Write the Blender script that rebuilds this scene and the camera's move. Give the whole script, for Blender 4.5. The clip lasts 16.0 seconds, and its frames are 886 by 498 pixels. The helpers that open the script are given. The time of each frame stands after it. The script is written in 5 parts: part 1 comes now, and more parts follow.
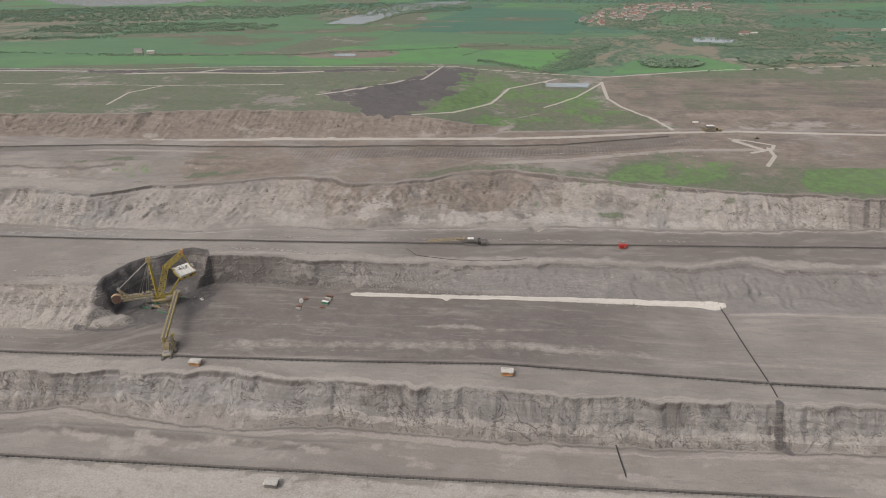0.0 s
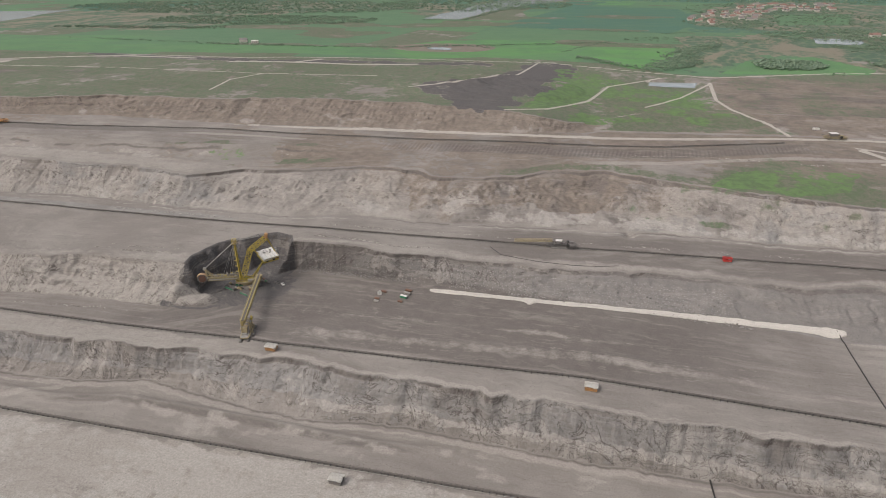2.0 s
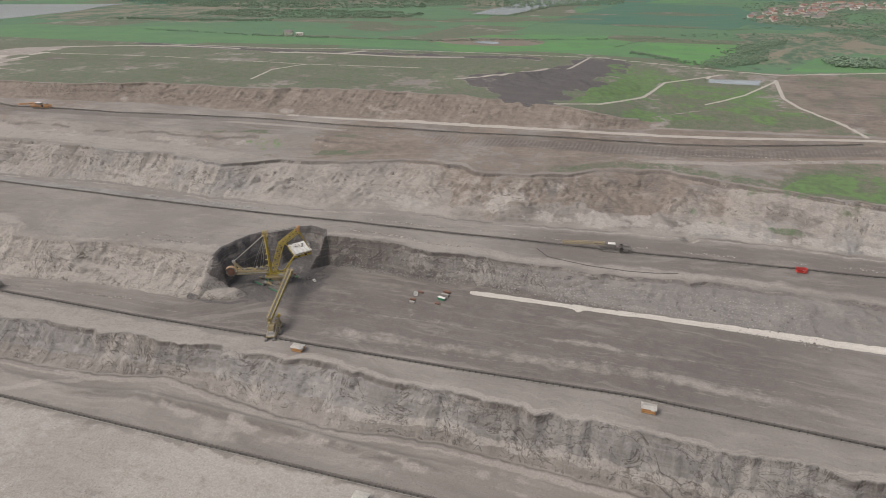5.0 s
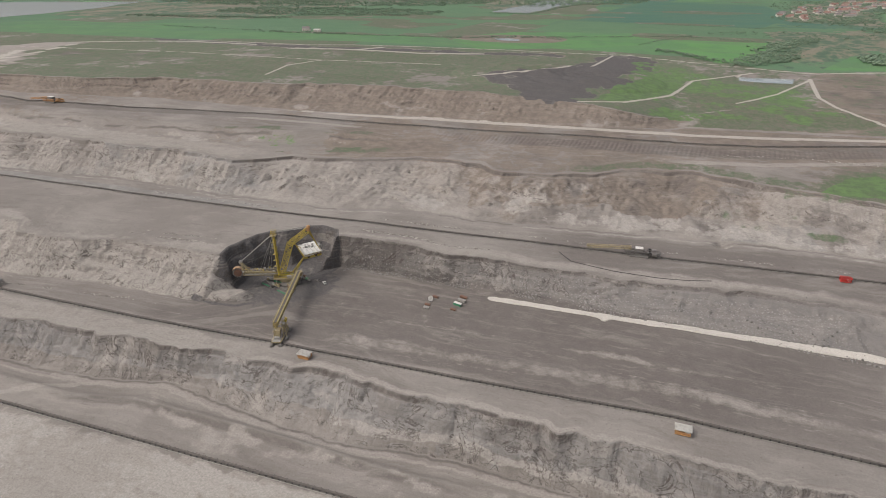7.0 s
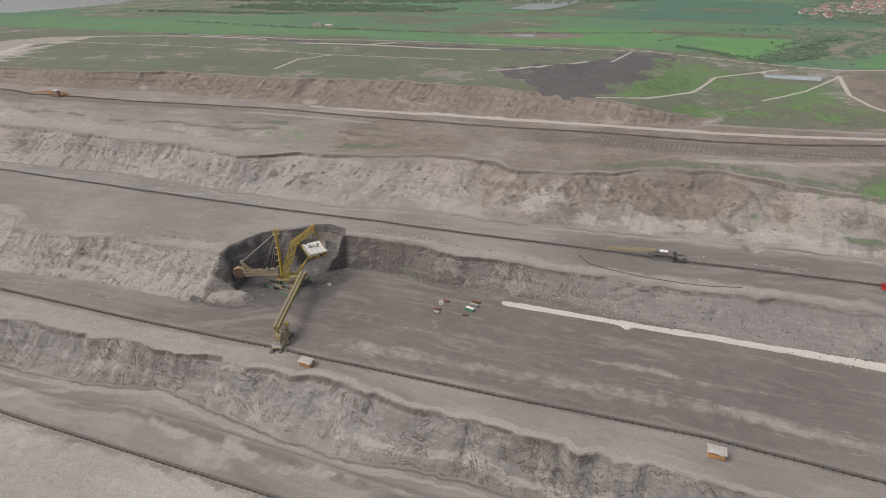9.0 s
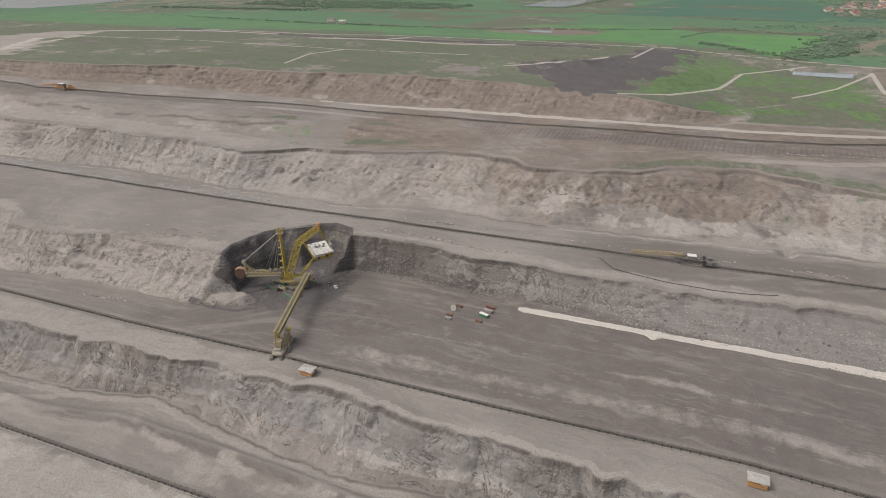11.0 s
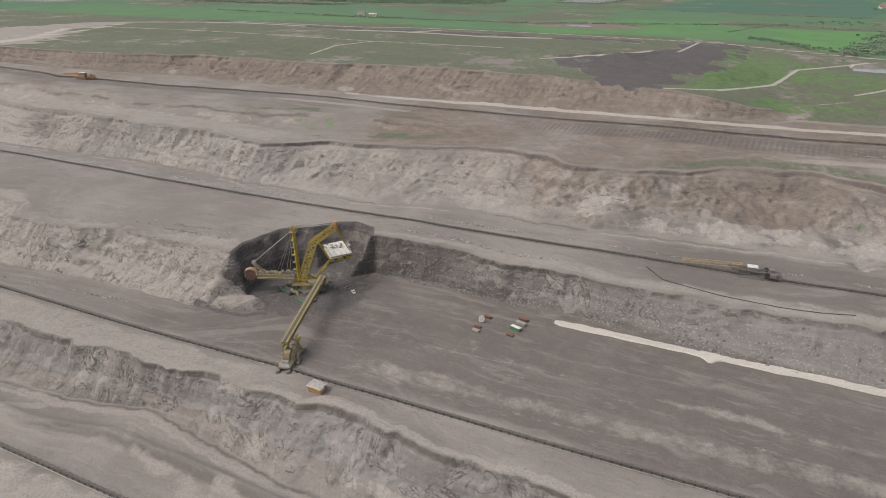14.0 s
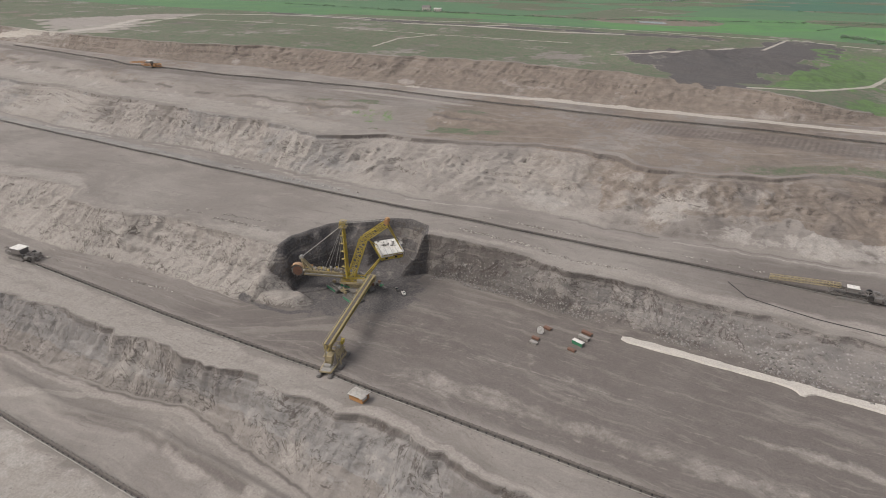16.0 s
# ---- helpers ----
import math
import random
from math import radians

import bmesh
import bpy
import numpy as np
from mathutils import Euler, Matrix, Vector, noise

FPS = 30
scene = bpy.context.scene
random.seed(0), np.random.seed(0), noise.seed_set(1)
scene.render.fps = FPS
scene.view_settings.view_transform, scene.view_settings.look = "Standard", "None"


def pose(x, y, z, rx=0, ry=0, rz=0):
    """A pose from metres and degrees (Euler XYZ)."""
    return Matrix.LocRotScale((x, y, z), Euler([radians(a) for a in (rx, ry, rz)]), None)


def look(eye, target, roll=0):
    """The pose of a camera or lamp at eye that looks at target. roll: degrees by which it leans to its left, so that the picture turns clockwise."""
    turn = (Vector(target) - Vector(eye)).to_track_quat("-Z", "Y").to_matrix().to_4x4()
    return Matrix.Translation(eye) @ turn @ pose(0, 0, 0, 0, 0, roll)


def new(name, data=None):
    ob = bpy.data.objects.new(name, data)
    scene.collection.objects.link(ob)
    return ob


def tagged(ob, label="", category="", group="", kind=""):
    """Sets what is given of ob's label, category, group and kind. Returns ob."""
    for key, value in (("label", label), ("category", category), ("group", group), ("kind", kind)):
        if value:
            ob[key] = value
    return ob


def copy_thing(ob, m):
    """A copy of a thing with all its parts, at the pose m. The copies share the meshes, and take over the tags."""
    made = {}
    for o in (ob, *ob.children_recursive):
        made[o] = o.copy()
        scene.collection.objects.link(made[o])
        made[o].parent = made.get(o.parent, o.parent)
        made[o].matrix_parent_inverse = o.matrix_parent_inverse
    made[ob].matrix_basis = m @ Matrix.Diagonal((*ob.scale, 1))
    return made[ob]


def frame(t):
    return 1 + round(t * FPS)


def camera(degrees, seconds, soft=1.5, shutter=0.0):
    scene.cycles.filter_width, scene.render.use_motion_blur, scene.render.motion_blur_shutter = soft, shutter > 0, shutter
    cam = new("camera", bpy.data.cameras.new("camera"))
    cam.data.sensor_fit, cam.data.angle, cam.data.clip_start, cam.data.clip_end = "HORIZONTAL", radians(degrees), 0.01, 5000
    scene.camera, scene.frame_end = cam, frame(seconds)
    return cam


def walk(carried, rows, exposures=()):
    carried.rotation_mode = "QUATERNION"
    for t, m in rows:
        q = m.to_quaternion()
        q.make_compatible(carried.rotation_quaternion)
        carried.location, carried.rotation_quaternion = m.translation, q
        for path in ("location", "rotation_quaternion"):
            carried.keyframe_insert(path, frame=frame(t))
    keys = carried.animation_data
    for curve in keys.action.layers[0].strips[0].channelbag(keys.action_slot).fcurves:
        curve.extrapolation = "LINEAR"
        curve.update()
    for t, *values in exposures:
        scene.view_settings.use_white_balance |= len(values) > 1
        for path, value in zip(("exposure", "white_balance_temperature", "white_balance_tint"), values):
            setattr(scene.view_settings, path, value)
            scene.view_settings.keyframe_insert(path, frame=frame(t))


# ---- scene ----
cam = camera(70.72, 16.0, soft=1.0)
# seconds, eye, yaw to the left of +y, pitch, roll (degrees)
PATH = [
    (0, (128.91, -347.68, 255.83), 9.218, -24.468, -0.467),
    (0.5, (127.78, -342.52, 253.24), 13.307, -24.501, -0.258),
    (1, (126.49, -337.33, 250.68), 15.118, -24.537, -0.220),
    (1.5, (124.91, -332.45, 248.11), 16.065, -24.524, -0.266),
    (2, (123.18, -327.54, 245.43), 17.543, -24.521, -0.227),
    (2.5, (121.39, -322.50, 242.71), 19.018, -24.538, -0.180),
    (3, (119.48, -317.39, 239.90), 19.623, -24.525, -0.164),
    (3.5, (117.56, -312.39, 237.13), 20.064, -24.533, -0.111),
    (4, (115.39, -307.48, 234.43), 20.500, -24.574, -0.069),
    (6.5, (104.11, -278.83, 222.03), 22.909, -24.403, -0.052),
    (7, (101.73, -273.40, 219.56), 23.210, -24.453, -0.017),
    (7.5, (99.42, -267.85, 217.06), 23.531, -24.455, 0.012),
    (8, (97.08, -262.17, 214.56), 23.829, -24.464, 0.005),
    (10.5, (84.67, -234.56, 202.44), 25.353, -24.490, 0.086),
    (11, (82.02, -228.91, 199.79), 25.686, -24.485, 0.104),
    (11.5, (79.22, -223.24, 197.28), 26.001, -24.479, 0.119),
    (12, (76.36, -217.55, 194.96), 26.332, -24.506, 0.124),
    (12.5, (73.56, -211.82, 192.59), 26.673, -24.508, 0.145),
    (13, (70.69, -206.23, 190.08), 26.992, -24.504, 0.156),
    (13.5, (67.76, -200.65, 187.49), 27.459, -24.482, 0.171),
    (14, (64.91, -194.95, 184.89), 28.467, -24.480, 0.206),
    (14.5, (61.78, -189.51, 182.33), 29.467, -24.492, 0.216),
    (15, (58.33, -184.29, 179.83), 30.423, -24.489, 0.248),
    (15.5, (54.85, -179.03, 177.18), 31.607, -24.477, 0.259),
    (16, (51.38, -173.60, 174.54), 34.031, -24.517, 0.394),
]


def aim(eye, yaw, pitch, roll):
    ahead = Vector((-math.sin(radians(yaw)) * math.cos(radians(pitch)), math.cos(radians(yaw)) * math.cos(radians(pitch)), math.sin(radians(pitch))))
    return look(eye, Vector(eye) + 50 * ahead, roll)


walk(cam, [(t, aim(eye, yaw, pitch, roll)) for t, eye, yaw, pitch, roll in PATH])
# ---- end of path ----
# ---- world and light ----
world = bpy.data.worlds.new("sky")
scene.world = world
world.use_nodes = True
wn = world.node_tree
sky = wn.nodes.new("ShaderNodeTexSky")
sky.sky_type, sky.sun_disc = "NISHITA", False
sky.sun_elevation, sky.sun_rotation = radians(50), radians(227)
sky.air_density, sky.dust_density, sky.ozone_density = 1.0, 5.0, 1.0
veil = wn.nodes.new("ShaderNodeHueSaturation")
veil.inputs["Saturation"].default_value = 0.42
wn.links.new(sky.outputs[0], veil.inputs["Color"])
wn.links.new(veil.outputs[0], wn.nodes["Background"].inputs["Color"])
wn.nodes["Background"].inputs["Strength"].default_value = 0.175
sun = new("sun", bpy.data.lights.new("sun", "SUN"))
sun.data.energy, sun.data.angle, sun.data.color = 1.25, radians(28), (1.0, 0.975, 0.945)
sun.matrix_world = look((-700, -550, 1140), (0, 100, 0))
scene.view_settings.exposure = -0.07


# ---- materials ----
class Nodes:
    """A small wrapper to wire a node material."""

    def __init__(self, name):
        self.mat = bpy.data.materials.new(name)
        self.mat.use_nodes = True
        self.tree = self.mat.node_tree
        self.bsdf = self.tree.nodes["Principled BSDF"]

    def add(self, kind, **inputs):
        n = self.tree.nodes.new(kind)
        for k, v in inputs.items():
            key = k.replace("_", " ")
            if isinstance(v, bpy.types.NodeSocket):
                self.tree.links.new(v, n.inputs[key])
            else:
                n.inputs[key].default_value = v
        return n

    def link(self, a, b):
        self.tree.links.new(a, b)

    def place(self, sx=1.0, sy=1.0, sz=1.0):
        pos = self.tree.nodes.new("ShaderNodeNewGeometry").outputs["Position"]
        m = self.tree.nodes.new("ShaderNodeMapping")
        m.inputs["Scale"].default_value = (sx, sy, sz)
        self.link(pos, m.inputs["Vector"])
        return m.outputs[0]

    def noise(self, vec, scale, detail=4.0, rough=0.55, twist=0.0):
        n = self.add("ShaderNodeTexNoise", Scale=scale, Detail=detail, Roughness=rough, Distortion=twist)
        self.link(vec, n.inputs["Vector"])
        return n.outputs["Fac"]

    def math(self, op, a, b=0.0, clamp=False):
        n = self.tree.nodes.new("ShaderNodeMath")
        n.operation, n.use_clamp = op, clamp
        for i, v in enumerate((a, b)):
            if isinstance(v, bpy.types.NodeSocket):
                self.link(v, n.inputs[i])
            else:
                n.inputs[i].default_value = v
        return n.outputs[0]

    def ramp(self, v, lo, hi, a=0.0, b=1.0):
        n = self.tree.nodes.new("ShaderNodeMapRange")
        n.interpolation_type = "SMOOTHSTEP"
        self.link(v, n.inputs[0])
        for i, x in enumerate((lo, hi, a, b)):
            n.inputs[i + 1].default_value = x
        return n.outputs[0]

    def mix(self, fac, a, b, blend="MIX"):
        n = self.tree.nodes.new("ShaderNodeMix")
        n.data_type, n.blend_type = "RGBA", blend
        for sock, v in ((n.inputs[0], fac), (n.inputs[6], a), (n.inputs[7], b)):
            if isinstance(v, bpy.types.NodeSocket):
                self.link(v, sock)
            elif isinstance(v, (tuple, list)):
                sock.default_value = (*v, 1.0)
            else:
                sock.default_value = v
        return n.outputs[2]

    def bump(self, height, strength, distance):
        n = self.add("ShaderNodeBump", Strength=strength, Distance=distance)
        self.link(height, n.inputs["Height"])
        self.link(n.outputs[0], self.bsdf.inputs["Normal"])

    def done(self, color, rough=0.9, metal=0.0, spec=0.3):
        if isinstance(color, bpy.types.NodeSocket):
            self.link(color, self.bsdf.inputs["Base Color"])
        else:
            self.bsdf.inputs["Base Color"].default_value = (*color, 1)
        self.bsdf.inputs["Roughness"].default_value = rough
        self.bsdf.inputs["Metallic"].default_value = metal
        self.bsdf.inputs["Specular IOR Level"].default_value = spec
        return self.mat


def paint(name, color, dirt=(0.16, 0.13, 0.11), amount=0.5, rough=0.6, metal=0.0, scale=0.7):
    """Weathered paint or metal: a colour with dust and stains at two scales."""
    n = Nodes(name)
    v = n.place()
    a = n.ramp(n.noise(v, scale, 5), 0.42, 0.75, 0, amount)
    b = n.ramp(n.noise(v, scale * 6, 3), 0.5, 0.8, 0, amount * 0.6)
    col = n.mix(a, color, dirt)
    col = n.mix(b, col, tuple(c * 0.55 for c in color))
    return n.done(col, rough, metal)


def ground_material():
    n = Nodes("ground")

    def layer(name):
        a = n.tree.nodes.new("ShaderNodeAttribute")
        a.attribute_name = name
        s = n.tree.nodes.new("ShaderNodeSeparateColor")
        n.link(a.outputs["Color"], s.inputs[0])
        return s.outputs[0], s.outputs[1], s.outputs[2], a.outputs["Alpha"]

    coal, brown, sand, grass = layer("soil")
    clay, crop, track, shade = layer("cover")
    damp_lip_shade, rubble, pale, scrub = layer("wear")
    along, across, face, lush = layer("course")
    flat = n.place()

    def bands(sa, sc):
        """Coordinates that run along the benches, stretched in metres."""
        return n.add("ShaderNodeCombineXYZ", X=n.math("MULTIPLY", along, sa), Y=n.math("MULTIPLY", across, sc)).outputs[0]

    def near(v, mid, half):
        """1 where v passes mid: thin wandering lines."""
        return n.ramp(n.math("ABSOLUTE", n.math("SUBTRACT", v, mid)), half, half * 0.3)

    def mul(*vs):
        out = vs[0]
        for v in vs[1:]:
            out = n.math("MULTIPLY", out, v)
        return out

    edge = n.noise(flat, 0.11, 7, 0.68)
    fine = n.noise(flat, 0.9, 5, 0.65)
    grit = n.noise(flat, 2.6, 3, 0.6)
    big = n.noise(flat, 0.018, 4)
    marble = n.noise(n.place(0.030, 0.022, 0.035), 1.0, 8, 0.60, 2.0)
    plainer = n.ramp(brown, 0.55, 0.95, 1.0, 0.25)
    swirl = n.noise(n.place(0.10, 0.07, 0.12), 1.0, 6, 0.62, 1.4)
    broad = n.noise(bands(0.014, 0.085), 1.0, 7, 0.68, 1.0)
    thin = n.noise(bands(0.035, 0.44), 1.0, 6, 0.68, 0.5)
    hair = n.noise(bands(0.06, 1.3), 1.0, 5, 0.68, 0.2)
    flute = n.noise(bands(0.62, 0.05), 1.0, 6, 0.62, 0.5)
    rill = n.noise(bands(1.5, 0.10), 1.0, 4, 0.6, 0.6)
    layerz = n.noise(n.place(0.012, 0.012, 0.42), 1.0, 5, 0.65)
    geo = n.tree.nodes.new("ShaderNodeNewGeometry")
    sep = n.tree.nodes.new("ShaderNodeSeparateXYZ")
    n.link(geo.outputs["Normal"], sep.inputs[0])
    steep = n.ramp(sep.outputs[2], 0.93, 0.72, 0, 1)
    bench = n.math("SUBTRACT", 1.0, steep)

    def on(mask, ragged=0.55, soft=0.09):
        m = n.math("ADD", mask, n.math("MULTIPLY", n.math("SUBTRACT", edge, 0.5), ragged * 2))
        return mul(n.ramp(m, 0.5 - soft, 0.5 + soft), n.ramp(mask, 0.0, 0.12))

    def over(col, mask, amount, tint):
        return n.mix(mul(mask, amount) if amount != 1 else mask, col, tint)

    # bare overburden, with bands and wheel marks that run along the benches
    col = n.mix(n.ramp(big, 0.35, 0.65), (0.200, 0.176, 0.157), (0.246, 0.219, 0.196))
    col = over(col, on(clay), 0.85, n.mix(n.ramp(edge, 0.3, 0.7), (0.190, 0.178, 0.168), (0.262, 0.245, 0.229)))
    col = over(col, on(brown), 0.82, n.mix(n.ramp(edge, 0.35, 0.65), (0.146, 0.116, 0.094), (0.212, 0.170, 0.137)))
    col = over(col, on(damp_lip_shade, 0.3, 0.34), 0.78, n.mix(n.ramp(edge, 0.3, 0.7), (0.098, 0.083, 0.075), (0.142, 0.122, 0.110)))
    col = over(col, on(sand, 0.55, 0.22), 0.8, n.mix(n.ramp(fine, 0.3, 0.75), (0.275, 0.245, 0.217), (0.330, 0.296, 0.264)))
    col = over(col, mul(bench, n.ramp(broad, 0.50, 0.68, 0, 0.34)), 1, (0.318, 0.285, 0.254))
    col = over(col, mul(bench, n.ramp(broad, 0.48, 0.32, 0, 0.38)), 1, (0.142, 0.122, 0.109))
    col = over(col, mul(bench, n.ramp(thin, 0.57, 0.66, 0, 0.24), n.ramp(edge, 0.38, 0.55)), 1, (0.330, 0.298, 0.268))
    col = over(col, mul(bench, n.ramp(thin, 0.43, 0.34, 0, 0.34), n.ramp(big, 0.38, 0.52)), 1, (0.120, 0.102, 0.090))
    col = over(col, mul(bench, n.ramp(hair, 0.58, 0.66, 0, 0.16), n.ramp(swirl, 0.40, 0.60)), 1, (0.340, 0.308, 0.276))
    col = over(col, mul(bench, n.ramp(hair, 0.42, 0.34, 0, 0.18), n.ramp(swirl, 0.60, 0.42)), 1, (0.115, 0.098, 0.088))
    # marbled clays, strata and rills on the faces
    col = over(col, mul(steep, plainer, n.ramp(marble, 0.53, 0.59, 0, 0.42)), 1, (0.335, 0.302, 0.270))
    col = over(col, mul(steep, plainer, n.ramp(marble, 0.46, 0.40, 0, 0.34)), 1, (0.150, 0.128, 0.112))
    col = over(col, mul(steep, n.ramp(layerz, 0.54, 0.60, 0, 0.20)), 1, (0.35, 0.318, 0.286))
    col = over(col, mul(steep, n.ramp(layerz, 0.46, 0.38, 0, 0.26)), 1, (0.115, 0.100, 0.090))
    col = over(col, on(pale, 0.8, 0.12), 0.62, n.mix(n.ramp(fine, 0.3, 0.75), (0.315, 0.285, 0.255), (0.385, 0.352, 0.318)))
    col = over(col, on(coal, 0.4), 1, n.mix(n.ramp(fine, 0.35, 0.75), (0.080, 0.074, 0.073), (0.142, 0.128, 0.119)))
    col = over(col, mul(coal, steep, n.ramp(layerz, 0.54, 0.58, 0, 0.5)), 1, (0.225, 0.197, 0.174))
    col = over(col, mul(coal, n.ramp(broad, 0.54, 0.64, 0, 0.25)), 1, (0.150, 0.130, 0.116))
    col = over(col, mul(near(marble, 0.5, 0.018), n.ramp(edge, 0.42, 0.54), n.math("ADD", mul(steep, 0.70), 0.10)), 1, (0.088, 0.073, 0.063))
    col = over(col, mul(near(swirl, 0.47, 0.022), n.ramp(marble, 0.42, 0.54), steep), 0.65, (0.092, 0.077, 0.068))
    stones = n.tree.nodes.new("ShaderNodeTexVoronoi")
    stones.inputs["Scale"].default_value = 0.55
    n.link(flat, stones.inputs["Vector"])
    chips = mul(n.ramp(stones.outputs["Distance"], 0.42, 0.22), n.ramp(fine, 0.42, 0.6))
    col = over(col, mul(on(rubble), chips), 0.45, (0.38, 0.35, 0.325))
    # plants
    weeds = n.mix(n.ramp(fine, 0.3, 0.7), (0.108, 0.112, 0.078), (0.152, 0.144, 0.108))
    weeds = n.mix(n.ramp(swirl, 0.40, 0.62), weeds, (0.090, 0.122, 0.068))
    weeds = over(weeds, n.ramp(thin, 0.56, 0.68, 0, 0.4), 1, (0.19, 0.172, 0.136))
    col = over(col, on(grass, 0.6, 0.16), 0.88, weeds)
    meadow = n.mix(n.ramp(edge, 0.36, 0.62), (0.092, 0.130, 0.066), (0.120, 0.190, 0.072))
    col = over(col, on(lush, 0.9, 0.16), 0.88, meadow)
    furrow = n.noise(n.place(0.004, 0.03, 0.01), 1.0, 5)
    green = n.mix(n.ramp(shade, 0.0, 0.5), (0.066, 0.134, 0.100), (0.104, 0.172, 0.098))
    green = n.mix(n.ramp(shade, 0.5, 1.0), green, (0.110, 0.228, 0.082))
    green = over(green, n.ramp(furrow, 0.4, 0.7, 0, 0.45), 1, (0.125, 0.168, 0.100))
    green = over(green, n.ramp(big, 0.55, 0.40, 0, 0.35), 1, (0.085, 0.145, 0.088))
    col = over(col, on(crop, 0.10, 0.06), 1, green)
    tufts = n.tree.nodes.new("ShaderNodeTexVoronoi")
    tufts.inputs["Scale"].default_value = 0.075
    n.link(n.place(1.0, 0.55, 1.0), tufts.inputs["Vector"])
    rough = n.noise(n.place(0.011, 0.006, 0.01), 1.0, 6, 0.68, 0.8)
    under = n.mix(n.ramp(rough, 0.42, 0.62), (0.205, 0.178, 0.135), (0.110, 0.150, 0.092))
    under = over(under, mul(n.ramp(tufts.outputs["Distance"], 0.75, 0.40), n.ramp(rough, 0.40, 0.52)), 0.85, (0.068, 0.110, 0.076))
    col = over(col, on(scrub, 0.5, 0.12), 0.95, under)
    col = over(col, on(track, 0.35), 0.9, n.mix(n.ramp(fine, 0.3, 0.75), (0.34, 0.305, 0.262), (0.45, 0.41, 0.36)))
    # clods and grit
    speck = n.tree.nodes.new("ShaderNodeTexVoronoi")
    speck.inputs["Scale"].default_value = 0.42
    n.link(n.place(), speck.inputs["Vector"])
    bits = mul(n.ramp(speck.outputs["Distance"], 0.24, 0.12), n.ramp(swirl, 0.50, 0.60))
    col = over(col, bits, 0.5, (0.105, 0.09, 0.08))
    grain = n.math("ADD", n.math("ADD", mul(fine, 0.42), mul(grit, 0.40)), 0.59)
    col = n.mix(1.0, col, n.add("ShaderNodeCombineColor", Red=grain, Green=grain, Blue=grain).outputs[0], "MULTIPLY")
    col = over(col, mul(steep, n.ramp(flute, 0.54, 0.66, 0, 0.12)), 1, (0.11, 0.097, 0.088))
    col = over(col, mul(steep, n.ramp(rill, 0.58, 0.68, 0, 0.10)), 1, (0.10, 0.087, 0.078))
    rock = n.noise(flat, 0.35, 8, 0.66)
    relief = n.math("ADD", mul(rock, 0.66), n.math("ADD", mul(flute, 0.36), mul(rill, 0.08)))
    ruts = n.math("ADD", mul(thin, 0.10), mul(hair, 0.03))
    height = n.math("ADD", mul(relief, n.math("ADD", mul(steep, 1.0), 0.10)), n.math("ADD", mul(fine, 0.10), mul(bench, ruts)))
    n.bump(height, 1.0, 1.9)
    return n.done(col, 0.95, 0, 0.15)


GROUND = ground_material()
YELLOW = paint("yellow_paint", (0.42, 0.315, 0.05), (0.20, 0.155, 0.10), 0.55)
OLIVE = paint("worn_olive_yellow", (0.345, 0.272, 0.10), (0.19, 0.155, 0.11), 0.7)
TAN = paint("dusty_yellow_steel", (0.33, 0.265, 0.15), (0.20, 0.165, 0.13), 0.75)
ORANGE = paint("orange_paint", (0.42, 0.22, 0.09), (0.24, 0.17, 0.12), 0.5)
TAN_ORANGE = paint("faded_orange", (0.40, 0.255, 0.15), (0.22, 0.17, 0.13), 0.6)
RED = paint("red_paint", (0.50, 0.055, 0.045), (0.2, 0.1, 0.08), 0.35)
WHITE = paint("white_sheet", (0.66, 0.63, 0.58), (0.34, 0.30, 0.26), 0.6, 0.55)
GREY = paint("grey_steel", (0.20, 0.185, 0.17), (0.14, 0.11, 0.09), 0.5, 0.55, 0.3)
LIGHT_STEEL = paint("light_steel", (0.36, 0.34, 0.31), (0.2, 0.17, 0.14), 0.5, 0.5, 0.3)
DARK = paint("dark_steel", (0.045, 0.042, 0.040), (0.09, 0.075, 0.065), 0.6, 0.6, 0.2)
RUBBER = paint("belt_rubber", (0.105, 0.09, 0.08), (0.17, 0.145, 0.127), 0.8, 0.85)
GREEN = paint("green_paint", (0.045, 0.19, 0.10), (0.14, 0.13, 0.10), 0.4)
BROWN_RUST = paint("rusty_sheet", (0.17, 0.09, 0.06), (0.10, 0.07, 0.06), 0.6)
ROOF_RED = paint("roof_tile", (0.255, 0.150, 0.125), (0.24, 0.15, 0.12), 0.5, 0.85, 0, 0.25)
ROOF_GREY = paint("grey_roof", (0.20, 0.18, 0.17), (0.28, 0.2, 0.17), 0.5, 0.85, 0, 0.25)
PLASTER = paint("plaster", (0.50, 0.46, 0.40), (0.42, 0.37, 0.31), 0.4, 0.9, 0, 0.25)
GLASS = Nodes("dark_glass").done((0.03, 0.04, 0.045), 0.08, 0, 0.6)


def water_material():
    n = Nodes("water")
    w = n.noise(n.place(0.03, 0.08, 1), 1.0, 3)
    n.bump(w, 0.08, 0.3)
    return n.done(n.mix(n.ramp(w, 0.3, 0.7), (0.23, 0.25, 0.25), (0.30, 0.31, 0.30)), 0.12, 0, 0.5)


WATER = water_material()


def leaf_material():
    n = Nodes("hazed_foliage")
    r = n.tree.nodes.new("ShaderNodeNewGeometry").outputs["Random Per Island"]
    c = n.mix(n.ramp(r, 0.0, 1.0), (0.120, 0.172, 0.118), (0.180, 0.232, 0.150))
    c = n.mix(n.ramp(n.noise(n.place(), 0.25, 4), 0.35, 0.7, 0, 0.6), c, (0.120, 0.155, 0.110))
    return n.done(c, 0.85, 0, 0.2)


